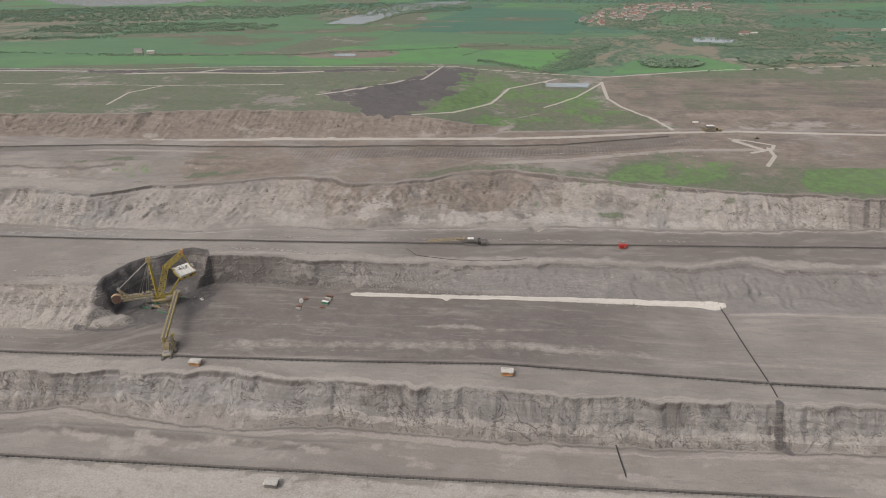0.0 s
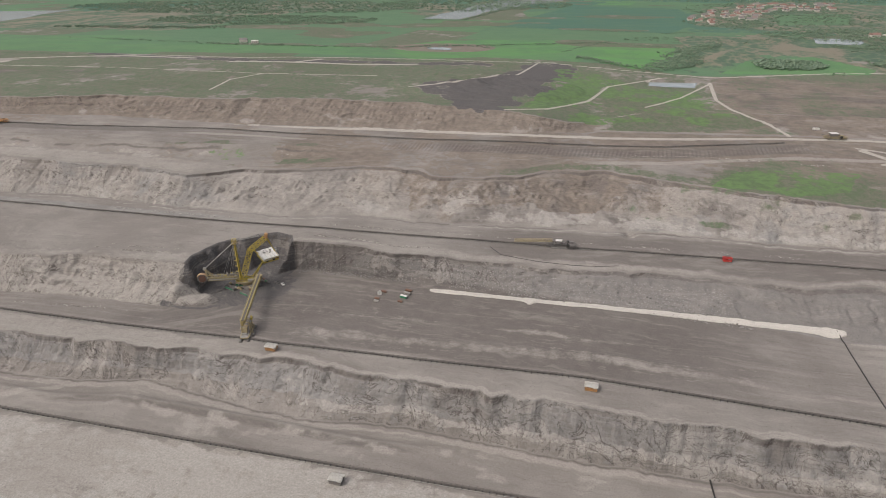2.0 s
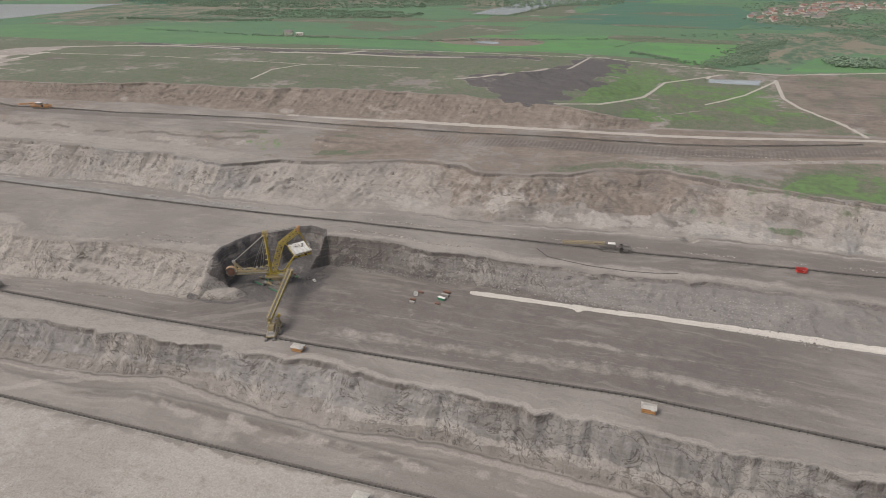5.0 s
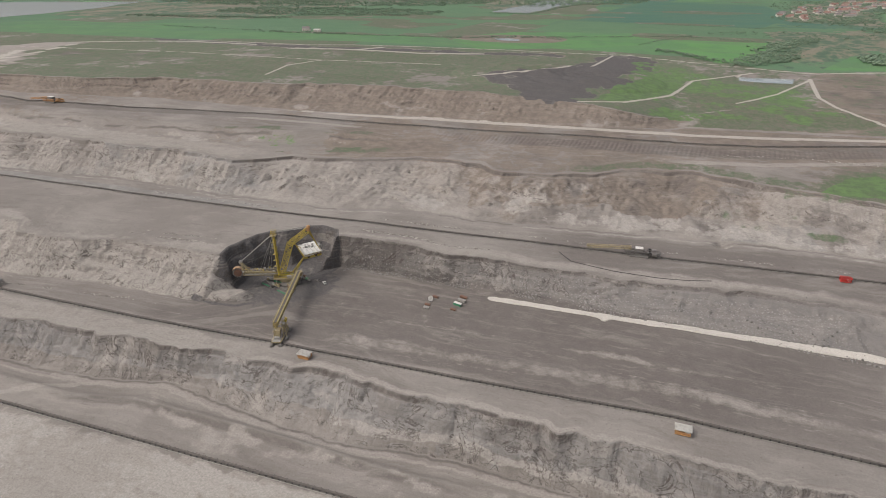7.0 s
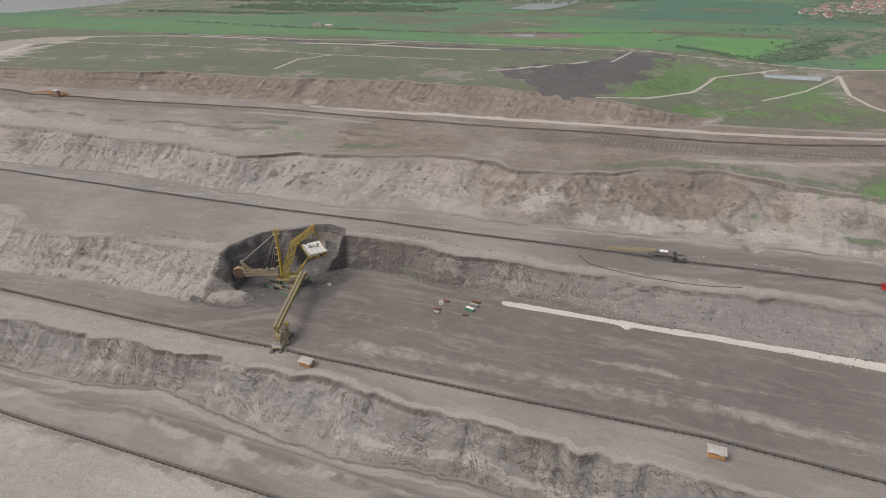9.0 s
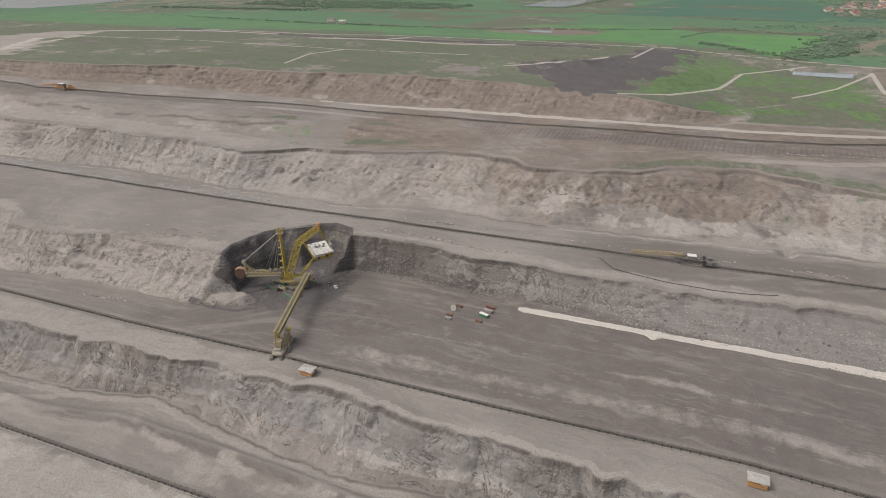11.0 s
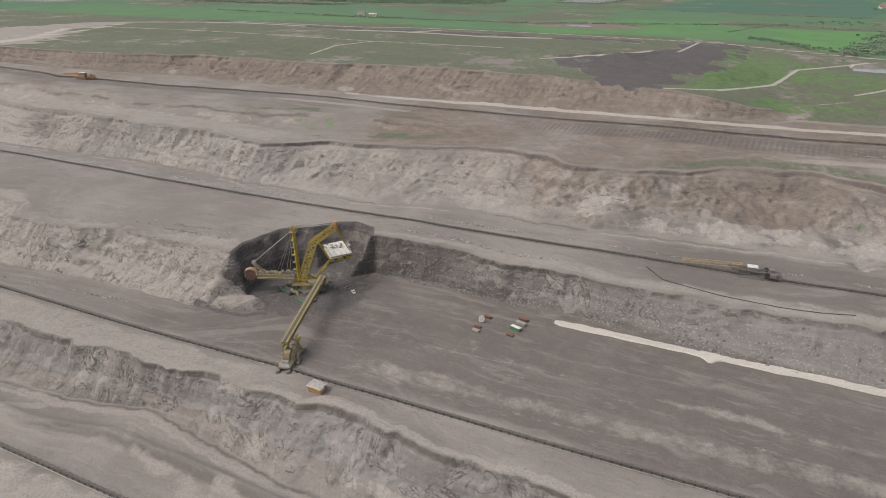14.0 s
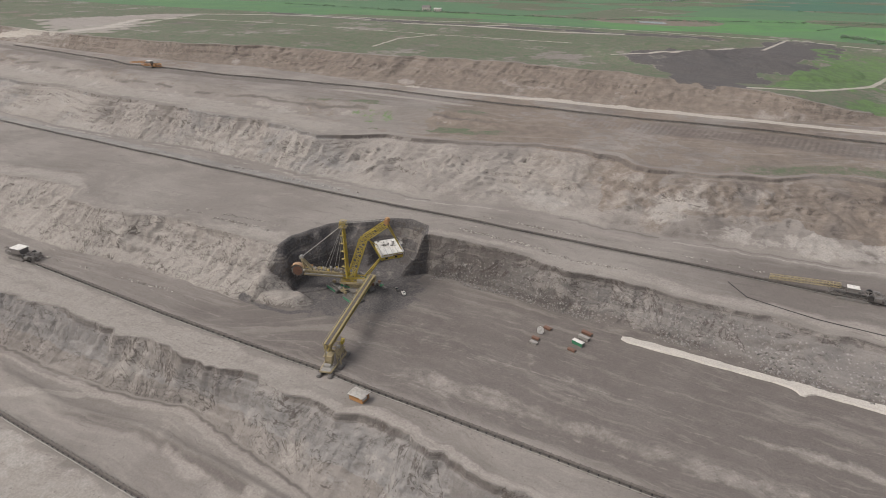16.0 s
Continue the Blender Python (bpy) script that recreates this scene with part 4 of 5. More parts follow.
belt_conveyor(belt_c, -900, 640, "dark belt conveyor below the tall eroded face", 5.2)
belt_conveyor(belt_d, -1000, 296, "far dark belt conveyor beside the haul road", 4.4)


# ---- the gravel strip ----
def gravel_strip():
    bm = bmesh.new()
    rings = []
    xs = np.arange(-27, 289, 2.0)
    for x in xs:
        yc = table(x, (-27, 111.2), (0, 111.5), (57, 112), (90, 113), (110, 114), (156, 119.5), (203, 125), (249, 130), (287, 132.5))
        w = 3.3 * min(1, (x + 29) / 6, (291 - x) / 10) + 0.5 * fbm(x / 9, 0, 301) + 2.0 * math.exp(-((x - 276) / 8) ** 2)
        ring = []
        for u in (-1.0, -0.8, -0.3, 0.3, 0.8, 1.0):
            lump = 0.35 * fbm(x / 3, u * 2, 303)
            px, py = x, yc + u * max(w, 0.6) - (4.2 * math.exp(-((x - 58) / 3) ** 2) if u < 0 else 0)
            z = ground_at(px, py)
            ring.append(bm.verts.new((px, py, z + (0.75 + lump if abs(u) < 0.9 else -0.4))))
        rings.append(ring)
    for a, b in zip(rings, rings[1:]):
        for i in range(5):
            bm.faces.new((a[i], b[i], b[i + 1], a[i + 1]))
    n = Nodes("pale_gravel")
    f = n.noise(n.place(), 1.3, 6, 0.7)
    n.bump(f, 0.9, 0.4)
    mat = n.done(n.mix(n.ramp(f, 0.3, 0.7), (0.40, 0.362, 0.318), (0.54, 0.498, 0.445)), 0.95, 0, 0.2)
    tagged(part("gravel_strip", bm, mat), "long pale strip of fresh gravel tipped on the pit floor", "gravel", kind="stuff")


gravel_strip()


# ---- bucket-wheel excavator ----
def crawler(parent, x, y, turn, length=14.0, width=3.0, height=2.6):
    """A crawler track: rounded belt with plates, and its frame."""
    bm = bmesh.new()
    r = height / 2
    ring = []
    for i in range(8):
        a = -math.pi / 2 + math.pi * i / 7
        ring.append((length / 2 - r + r * math.cos(a), r + r * math.sin(a)))
    for i in range(8):
        a = math.pi / 2 + math.pi * i / 7
        ring.append((-length / 2 + r + r * math.cos(a), r + r * math.sin(a)))
    sides = [[bm.verts.new((px, s * width / 2, pz)) for px, pz in ring] for s in (-1, 1)]
    n = len(ring)
    for i in range(n):
        j = (i + 1) % n
        bm.faces.new((sides[0][i], sides[0][j], sides[1][j], sides[1][i]))
    bm.faces.new(list(reversed(sides[0])))
    bm.faces.new(sides[1])
    for i in range(int(length / 1.3)):
        px = -length / 2 + 0.8 + i * 1.3
        box(bm, px - 0.4, -width / 2 - 0.1, height - 0.05, px + 0.4, width / 2 + 0.1, height + 0.15)
    track = part("crawler_track", bm, GREY, parent)
    track.matrix_local = pose(x, y, 0, 0, 0, turn)
    bm = box(bmesh.new(), -length * 0.36, -width * 0.62, height * 0.35, length * 0.36, width * 0.62, height * 0.75, 0.1)
    part("track_frame", bm, GREEN, track, "green crawler side frame")
    return track


EXC = (-181.0, 76.0)


def excavator():
    zx = ground_at(*EXC)
    ex = thing("bucket_wheel_excavator", EXC[0], EXC[1], zx, 0, "large yellow bucket-wheel excavator working in a dark coal cutting", "excavator")
    # the wheel lies along +w, the counterweight along -w
    w = Vector((-0.886, -0.464, 0)).normalized()
    s = Vector((-w.y, w.x, 0))
    up = Vector((0, 0, 1))
    deg = math.degrees(math.atan2(w.y, w.x))
    lift = -6.5 - zx
    at = lambda a, b, c: w * a + s * b + up * (c + lift)
    # undercarriage with crawlers in three groups
    under = Vector((-1.0, 2.6, 0))
    for a, b, turn in ((-9.5, -11.5, 0), (-9.5, -7.2, 0), (9.5, -11.5, 0), (9.5, -7.2, 0), (-2.2, 9.5, 0), (2.2, 5.2, 0)):
        q = pose(0, 0, 0, 0, 0, -16) @ Vector((a, b, 0))
        crawler(ex, q.x + under.x, q.y + under.y, -16 + turn, 12.5, 3.4, 2.4)
    bm = bmesh.new()
    box(bm, -8, -8, 2.6, 8, 8, 3.8, 0.4)
    for a in (-1, 1):
        beam(bm, (a * 13, -12, 2.9), (-a * 2, 12, 2.9), 1.4, 1.2)
        beam(bm, (-14, a * 11, 3.0), (14, a * 11, 3.0), 1.2, 1.1)
    base = part("undercarriage", bm, GREY, ex, "grey dusty undercarriage platform")
    base.matrix_local = Matrix.Translation(under) @ pose(0, 0, 0, 0, 0, -16)
    for i in range(34):
        a = random.Random(i).uniform(-13, 13)
        b = random.Random(i + 50).uniform(-13, 12)
        bm = beam(bmesh.new(), (a, b, 3.9), (a + random.Random(i + 9).uniform(-5, 5), b + random.Random(i + 19).uniform(-2, 2), 4.5), 0.5)
        pipe = part("deck_pipe", bm, (GREEN, GREY, TAN)[i % 3], ex)
        pipe.matrix_local = Matrix.Translation(under) @ pose(0, 0, 0, 0, 0, -16)
    for i in range(30):
        a = random.Random(i + 200).uniform(-13, 13)
        b = random.Random(i + 250).uniform(-13, 12)
        bm = box(bmesh.new(), a - 0.9, b - 0.6, 3.7, a + 0.9, b + 0.6, 3.9 + random.Random(i).uniform(0.4, 1.5))
        clutter = part("deck_box", bm, (LIGHT_STEEL, GREY, BROWN_RUST, GREEN, TAN)[i % 5], ex)
        clutter.matrix_local = Matrix.Translation(under) @ pose(0, 0, 0, 0, 0, -16)
    bm = bmesh.new()
    tube(bm, (-1.5, 1.5, 3.7), (-1.5, 1.5, 6.6), 5.0, 32)
    part("slewing_ring", bm, TAN, ex)
    bm = bmesh.new()
    box(bm, -6, -3.8, 6.6, 9, 3.8, 7.8, 0.3)
    for b in (-3.8, 3.8):
        for a in range(-6, 10, 3):
            beam(bm, (a, b, 8.0), (a, b, 9.2), 0.12)
        beam(bm, (-6, b, 9.2), (9, b, 9.2), 0.12)
    deck = part("slewing_deck", bm, TAN, ex)
    girder = bmesh.new()
    for b in (-1.9, 1.9):
        truss(girder, Vector((-6, b, 9.2)), Vector((8.5, b, 9.2)), 0.8, 2.6, 6, 0.3, 0.18)
    frame_work = part("deck_girder", girder, YELLOW, ex, "yellow lattice girders on the slewing deck")
    frame_work.matrix_local = pose(0, 0, 0, 0, 0, deg)
    deck.matrix_local = pose(0, 0, 0, 0, 0, deg)
    bm = bmesh.new()
    box(bm, -5.5, 1.0, 7.8, -1.5, 3.6, 10.0, 0.25)
    box(bm, 5, -3.6, 7.8, 8, -1.5, 9.8, 0.2)
    mh = part("machinery_house", bm, LIGHT_STEEL, ex, "small dusty machinery houses on the deck")
    mh.matrix_local = pose(0, 0, 0, 0, 0, deg)
    # mast
    top = at(5.6, 0, 42)
    for b in (-1, 1):
        bm = bmesh.new()
        beam(bm, at(4.6, b * 2.0, 8), top + s * b * 1.2, 1.0)
        part("mast_leg", bm, YELLOW, ex, "yellow box-section mast leg")
    bm = bmesh.new()
    for t in (0.15, 0.35, 0.55, 0.75):
        a0 = at(4.7, 0, 8).lerp(top, t)
        a1 = at(4.7, 0, 8).lerp(top, t + 0.2)
        beam(bm, a0 - s * 1.8, a0 + s * 1.8, 0.3)
        beam(bm, a0 - s * 1.8, a1 + s * 1.6, 0.22)
    part("mast_bracing", bm, YELLOW, ex)
    bm = bmesh.new()
    box(bm, -2.2, -2.4, -1.2, 2.2, 2.4, -0.8)
    for a in (-2.2, 2.2):
        for b in (-2.4, 2.4):
            beam(bm, (a, b, -0.8), (a, b, 0.9), 0.14)
        beam(bm, (a, -2.4, 0.9), (a, 2.4, 0.9), 0.14)
    head = part("mast_platform", bm, TAN, ex)
    head.matrix_local = Matrix.Translation(top) @ pose(0, 0, 0, 0, 0, deg)
    bm = bmesh.new()
    for b in (-1.2, 1.2):
        tube(bm, top + s * (b - 0.4) + up * 0.9, top + s * (b + 0.4) + up * 0.9, 1.3, 14)
    part("rope_sheaves", bm, TAN, ex)
    # counterweight boom, knee upwards
    foot, knee, peak = at(2.6, 0, 8.5), at(-6.2, 0, 34.0), at(-20.5, 0, 44.5)
    for b in (-2.2, 2.2):
        bm = bmesh.new()
        truss(bm, foot + s * b, knee + s * b, 0.3, 4.4, 7, 0.46, 0.26, s)
        part("boom_truss", bm, YELLOW, ex, "yellow lattice girder of the counterweight boom")
        bm = bmesh.new()
        truss(bm, knee + s * b, peak + s * b, 0.3, 3.2, 5, 0.42, 0.24, s)
        part("boom_head_truss", bm, YELLOW, ex)
    bm = bmesh.new()
    for t in np.linspace(0.05, 1, 8):
        p = foot.lerp(knee, t)
        beam(bm, p - s * 2.2, p + s * 2.2, 0.35)
    for t in np.linspace(0.2, 1, 5):
        p = knee.lerp(peak, t)
        beam(bm, p - s * 2.2, p + s * 2.2, 0.35)
    part("cross_bracing", bm, YELLOW, ex)
    bm = bmesh.new()
    for b in (-2.0, 2.0):
        tube(bm, peak + s * (b - 0.5) + up * 1.6, peak + s * (b + 0.5) + up * 1.6, 1.5, 16)
    beam(bm, peak - up * 1.0, peak + up * 3.2, 1.8)
    part("boom_head", bm, ORANGE, ex, "orange rope head on the boom peak")
    # counterweight house, hung aslant
    hc = Vector((-170.0 - EXC[0], 95.5 - EXC[1], 17.6 - zx))
    house = new("counterweight_house")
    house.parent = ex
    tilt = Matrix.Translation(hc) @ pose(0, 0, 0, 0, 0, 58) @ pose(0, 0, 0, 15, 0, 0)
    house.matrix_local = tilt
    bm = box(bmesh.new(), -7, -6.6, -4.6, 7, 6.6, -0.2, 0.3)
    part("house_wall", bm, YELLOW, house, "yellow sheet-metal house wall")
    part("house_band", box(bmesh.new(), -7.08, -6.68, -2.0, 7.08, 6.68, -0.9), WHITE, house, "white upper band of the house wall")
    part("band_stripe", box(bmesh.new(), 0.5, -6.76, -2.1, 6.9, -6.5, -1.3), BROWN_RUST, house, "rust-brown stripe")
    bm = bmesh.new()
    box(bm, -7.3, -6.9, -0.2, 7.3, 6.9, 0.25, 0.1)
    sheet = part("house_roof", bm, WHITE, house, "ribbed dusty white sheet roof")
    for i in range(9):
        px = -6.6 + i * 1.65
        part("roof_rib", box(bmesh.new(), px - 0.1, -6.8, 0.25, px + 0.1, 6.8, 0.38), WHITE if i % 2 else LIGHT_STEEL, sheet)
    for y0, y1 in ((-4.6, -3.0), (1.5, 3.1)):
        part("house_window", box(bmesh.new(), y0, -6.78, -3.6, y1, -6.6, -2.4), GLASS, house)
    for i in range(16):
        r = random.Random(i + 400)
        px, py = r.uniform(-5.5, 5.5), r.uniform(-0.5, 6.0)
        bm = box(bmesh.new(), px - r.uniform(0.3, 0.9), py - 0.4, 0.25, px + 0.6, py + 0.4, r.uniform(0.6, 1.3), 0.08)
        part("roof_vent", bm, (LIGHT_STEEL, GREY, WHITE, GREY)[i % 4], house)
    corner = lambda a, b: tilt @ Vector((a, b, 0.2))
    bm = bmesh.new()
    beam(bm, peak - s * 1.8, corner(6.5, 0), 0.55)
    beam(bm, peak + s * 1.8, corner(6.5, -5), 0.4)
    beam(bm, knee - s * 1.5, corner(-6.5, 3), 0.5)
    beam(bm, knee.lerp(peak, 0.25) + s * 1.5 - up * 2, tilt @ Vector((-6.8, -6.4, -4.2)), 0.6)
    part("hanger", bm, YELLOW, ex)
    bm = bmesh.new()
    beam(bm, at(-5, -3, 8), tilt @ Vector((-5, -2, -4.4)), 0.7)
    beam(bm, at(-7, -3, 8), tilt @ Vector((0, 3, -4.4)), 0.7)
    part("house_strut", bm, YELLOW, ex)
    bm = bmesh.new()
    c = tilt @ Vector((8.6, 1.5, -0.5))
    for k in (-1, 1):
        d = (tilt.to_3x3() @ Vector((0, 1, 0))).normalized() * k * 1.6
        tube(bm, c + d, c + d * 1.25, 1.7, 18)
    tube(bm, c - d, c + d, 0.8, 14)
    part("winch_drum", bm, LIGHT_STEEL, ex)
    # wheel boom
    root, hub = at(7, 0, 10.2), at(35.8, -0.5, 10.6)
    bm = bmesh.new()
    truss(bm, root, at(31.0, 0, 10.8), 4.6, 3.0, 12, 0.5, 0.28)
    part("wheel_boom_truss", bm, TAN, ex, "dusty tan lattice wheel boom")
    for b in (-3.2, 3.2):
        bm = bmesh.new()
        beam(bm, root + s * b, at(30, b, 10.6), 1.0, 0.2)
        part("boom_walkway", bm, LIGHT_STEEL, ex)
    bm = bmesh.new()
    beam(bm, root + up * 1.6, at(32, 0, 12.2), 1.6, 0.3)
    part("boom_belt", bm, RUBBER, ex)
    for i in range(26):
        r = random.Random(i + 600)
        p = at(8 + i * 0.92, r.uniform(-2.4, 2.4), 11.9)
        bm = box(bmesh.new(), p.x - 0.6, p.y - 0.5, p.z, p.x + 0.6, p.y + 0.5, p.z + r.uniform(0.4, 1.8))
        part("equipment_box", bm, (LIGHT_STEEL, TAN, GREY, LIGHT_STEEL, YELLOW)[i % 5], ex)
    bm = bmesh.new()
    for b in (-1.4, 1.4):
        beam(bm, at(26.5, b, 12), at(32.6, b * 0.5, 19.5), 0.7)
        beam(bm, at(31, b, 12), at(32.6, b * 0.5, 19.5), 0.6)
    part("boom_post", bm, TAN, ex)
    bm = bmesh.new()
    tube(bm, at(32.6, -0.9, 19.8), at(32.6, 0.9, 19.8), 1.3, 16)
    part("post_sheave", bm, LIGHT_STEEL, ex)
    # stair tower and catwalk on the mast, cage at its head
    bm = bmesh.new()
    for i in range(6):
        z = 12 + 5 * i
        beam(bm, at(3.0, 2.6, z), at(6.2, 2.6, z + 4.4), 0.5, 0.12)
        box(bm, *(at(6.2, 2.6, z + 4.4) - Vector((0.9, 0.9, 0.06))), *(at(6.2, 2.6, z + 4.4) + Vector((0.9, 0.9, 0.06))))
    part("mast_stair", bm, OLIVE, ex)
    bm = bmesh.new()
    for a in (-1.6, 1.6):
        for b in (-1.8, 1.8):
            beam(bm, top + w * a + s * b, top + w * a + s * b + up * 2.6, 0.2)
    for z in (1.3, 2.6):
        for a in (-1.6, 1.6):
            beam(bm, top + w * a - s * 1.8 + up * z, top + w * a + s * 1.8 + up * z, 0.2)
        for b in (-1.8, 1.8):
            beam(bm, top - w * 1.6 + s * b + up * z, top + w * 1.6 + s * b + up * z, 0.2)
    part("mast_cage", bm, YELLOW, ex)
    for k in (-1, 1):
        part("boom_rail", beam(bmesh.new(), root + s * 3.6 * k + up * 1.1, at(30, 3.6 * k, 11.7), 0.14), OLIVE, ex)
    wheel = new("bucket_wheel")
    wheel.parent = ex
    wheel.matrix_local = Matrix.Translation(hub) @ pose(0, 0, 0, 0, 0, deg)
    wheel.scale = (0.76, 0.76, 0.76)
    bm = bmesh.new()
    tube(bm, (0, -1.2, 0), (0, 1.2, 0), 3.9, 28)
    tube(bm, (0, -1.8, 0), (0, 1.8, 0), 1.2, 16)
    part("wheel_body", bm, BROWN_RUST, wheel, "worn rusty wheel body")
    bm = bmesh.new()
    vs = [(-0.2, -1.5, 0), (1.4, -1.5, 0.4), (1.4, 1.5, 0.4), (-0.2, 1.5, 0), (-0.2, -1.2, 1.3), (1.1, -1.2, 1.5), (1.1, 1.2, 1.5), (-0.2, 1.2, 1.3)]
    v = [bm.verts.new(p) for p in vs]
    for f in ((0, 1, 2, 3), (0, 4, 5, 1), (3, 2, 6, 7), (0, 3, 7, 4), (4, 7, 6, 5)):
        bm.faces.new([v[i] for i in f])
    first = None
    for i in range(11):
        m = pose(0, 0, 0, 0, i * 360 / 11, 0) @ pose(0, 0, 3.8)
        if first is None:
            first = part("bucket", bm, GREY, wheel)
            first.matrix_local = m
        else:
            again(first, wheel, m)
    bm = bmesh.new()
    ring = [(4.6 * math.cos(a), 4.6 * math.sin(a)) for a in np.linspace(0.5, 3.0, 9)]
    lo = [[bm.verts.new((px * k, yy, pz * k)) for px, pz in ring] for yy in (-2.4, 2.0) for k in (1.25, 1.32)]
    for a, b in ((0, 2), (1, 3), (0, 1), (2, 3)):
        for i in range(8):
            bm.faces.new((lo[a][i], lo[a][i + 1], lo[b][i + 1], lo[b][i]))
    part("wheel_hood", bm, TAN_ORANGE, wheel, "faded tan-orange hood over the wheel")
    part("wheel_gearbox", box(bmesh.new(), -3.4, -3.4, -1.8, 1.2, -1.6, 1.6, 0.3), ORANGE, wheel)
    cab = part("operator_cab", box(bmesh.new(), -1.6, -1.6, 0, 1.6, 1.6, 2.8, 0.15), ORANGE, ex, "small faded orange operator cab beside the wheel")
    cab.matrix_local = Matrix.Translation(at(29.5, -4.4, 9.4)) @ pose(0, 0, 0, 0, 0, deg)
    part("cab_window", box(bmesh.new(), 1.54, -1.3, 1.2, 1.66, 1.3, 2.4), GLASS, cab)
    for b in (-1.3, -0.6, 0.6, 1.3):
        for tip_at in (at(32.6, b * 0.6, 19.8), at(15 + 3 * b, b * 1.6, 11.6)):
            part("stay_rope", beam(bmesh.new(), top + s * b + up * 0.6, tip_at, 0.2), LIGHT_STEEL, ex)
        part("stay_rope", beam(bmesh.new(), top + s * b + up * 1.6, peak + s * b * 1.4 + up * 2.6, 0.18), LIGHT_STEEL, ex)
    # discharge bridge to the bench conveyor
    start = Vector((-168.0 - EXC[0], 76.0 - EXC[1], 6.3 - zx))
    tip = Vector((-138.2 - EXC[0], 7.0 - EXC[1], 6.2 - zx))
    end = Vector((-138.6 - EXC[0], 10.5 - EXC[1], ground_at(-138.6, 10.5) - zx))
    d = (tip - start).normalized()
    side = d.cross(up).normalized()
    for b in (-1.25, 1.25):
        bm = bmesh.new()
        truss(bm, start + side * b - up * 1.0, tip + side * b - up * 1.0, 0.4, 2.4, 22, 0.36, 0.18, side)
        part("bridge_truss", bm, OLIVE, ex, "dusty yellow lattice side of the discharge bridge")
    part("bridge_belt", beam(bmesh.new(), start + up * 0.35, tip + up * 0.35, 1.6, 0.3), RUBBER, ex, "dark conveyor belt on the discharge bridge")
    for b in (-1.75, 1.75):
        bm = bmesh.new()
        beam(bm, start + side * b, tip + side * b, 0.14, 0.6)
        part("bridge_walkway", bm, LIGHT_STEEL if b > 0 else TAN, ex)
    bm = bmesh.new()
    n = 34
    for i in range(n + 1):
        p = start.lerp(tip, i / n)
        beam(bm, p - side * 1.8 - up * 0.4, p + side * 1.8 - up * 0.4, 0.2)
        for b in (-2.05, 2.05):
            beam(bm, p + side * b, p + side * b + up * 1.1, 0.09)
    for b in (-2.05, 2.05):
        beam(bm, start + side * b + up * 1.1, tip + side * b + up * 1.1, 0.1)
    part("bridge_frames", bm, TAN, ex)
    bm = bmesh.new()
    box(bm, -1.6, -2.4, -3.0, 2.4, 2.4, 0.3, 0.2)
    root_box = part("bridge_root", bm, TAN, ex)
    root_box.matrix_local = Matrix.Translation(start) @ pose(0, 0, 0, 0, 0, math.degrees(math.atan2(d.y, d.x)))
    part("bridge_link", beam(bmesh.new(), start - up * 2.5, Vector((-1, 1, 6.8)), 2.2, 1.6), TAN, ex)
    # loading car astride the conveyor
    car = new("loading_car")
    car.parent = ex
    car.matrix_local = Matrix.Translation(end) @ pose(0, 0, 0, 0, 0, math.degrees(math.atan2(d.y, d.x)))
    for a, b in ((10, -2.8), (10, 2.8), (-9, -4.2), (-9, 4.2), (1.5, 5.0)):
        part("car_crawler", box(bmesh.new(), a - 2.6, b - 1.1, -0.3, a + 2.6, b + 1.1, 1.6, 0.45), GREY, car)
    bm = bmesh.new()
    for a, b in ((-9, -4.2), (-9, 4.2), (1.5, 5.0), (1.5, -3.0)):
        beam(bm, (a, b, 1.2), (-3.5, b * 0.5, 10.5), 0.6)
    for b in (-2.8, 2.8):
        beam(bm, (-9, b * 1.5, 1.6), (10, b, 2.4), 0.7)
    beam(bm, (10, -2.8, 2.4), (10, 2.8, 2.4), 0.7)
    beam(bm, (-9, -4.2, 2), (-9, 4.2, 2), 0.6)
    part("car_frame", bm, TAN, car, "dusty tan portal frame")
    bm = bmesh.new()
    for z, wide in ((5.2, 3.6), (8.6, 3.0)):
        for b in (-wide, wide):
            box(bm, -8, b - 0.5, z, 2.0, b + 0.5, z + 0.2)
            for a in (-8, -5.5, -3, -0.5, 2.0):
                beam(bm, (a, b, z), (a, b, z + 1.2), 0.12)
            beam(bm, (-8, b, z + 1.2), (2.0, b, z + 1.2), 0.12)
        box(bm, -8, -wide, z, -7, wide, z + 0.2)
    for a in (-7.5, 1.6):
        for b in (-3.2, 3.2):
            beam(bm, (a, b, 1.6), (a, b * 0.8, 12), 0.35)
            beam(bm, (a, b, 3.0), (-a * 0.4 - 3, b * 0.9, 10), 0.22)
    part("car_platforms", bm, TAN, car, "dusty yellow transfer tower platforms")
    for i in range(12):
        r = random.Random(i + 700)
        a, b, z = r.uniform(-7.5, 1.5), r.choice((-3.3, 3.3, -2.8, 2.8)), r.choice((5.4, 8.8))
        part("equipment_box", box(bmesh.new(), a - 0.8, b - 0.7, z, a + 0.8, b + 0.7, z + r.uniform(0.8, 2.2)), (YELLOW, TAN, LIGHT_STEEL)[i % 3], car)
    bm = bmesh.new()
    ring0 = [(0.5, -1.6, 7.6), (4.6, -1.6, 7.6), (4.6, 1.6, 7.6), (0.5, 1.6, 7.6)]
    ring1 = [(1.6, -1.0, 2.4), (4.6, -1.0, 2.4), (4.6, 1.0, 2.4), (1.6, 1.0, 2.4)]
    va, vb = [bm.verts.new(p) for p in ring0], [bm.verts.new(p) for p in ring1]
    for i in range(4):
        bm.faces.new((va[i], vb[i], vb[(i + 1) % 4], va[(i + 1) % 4]))
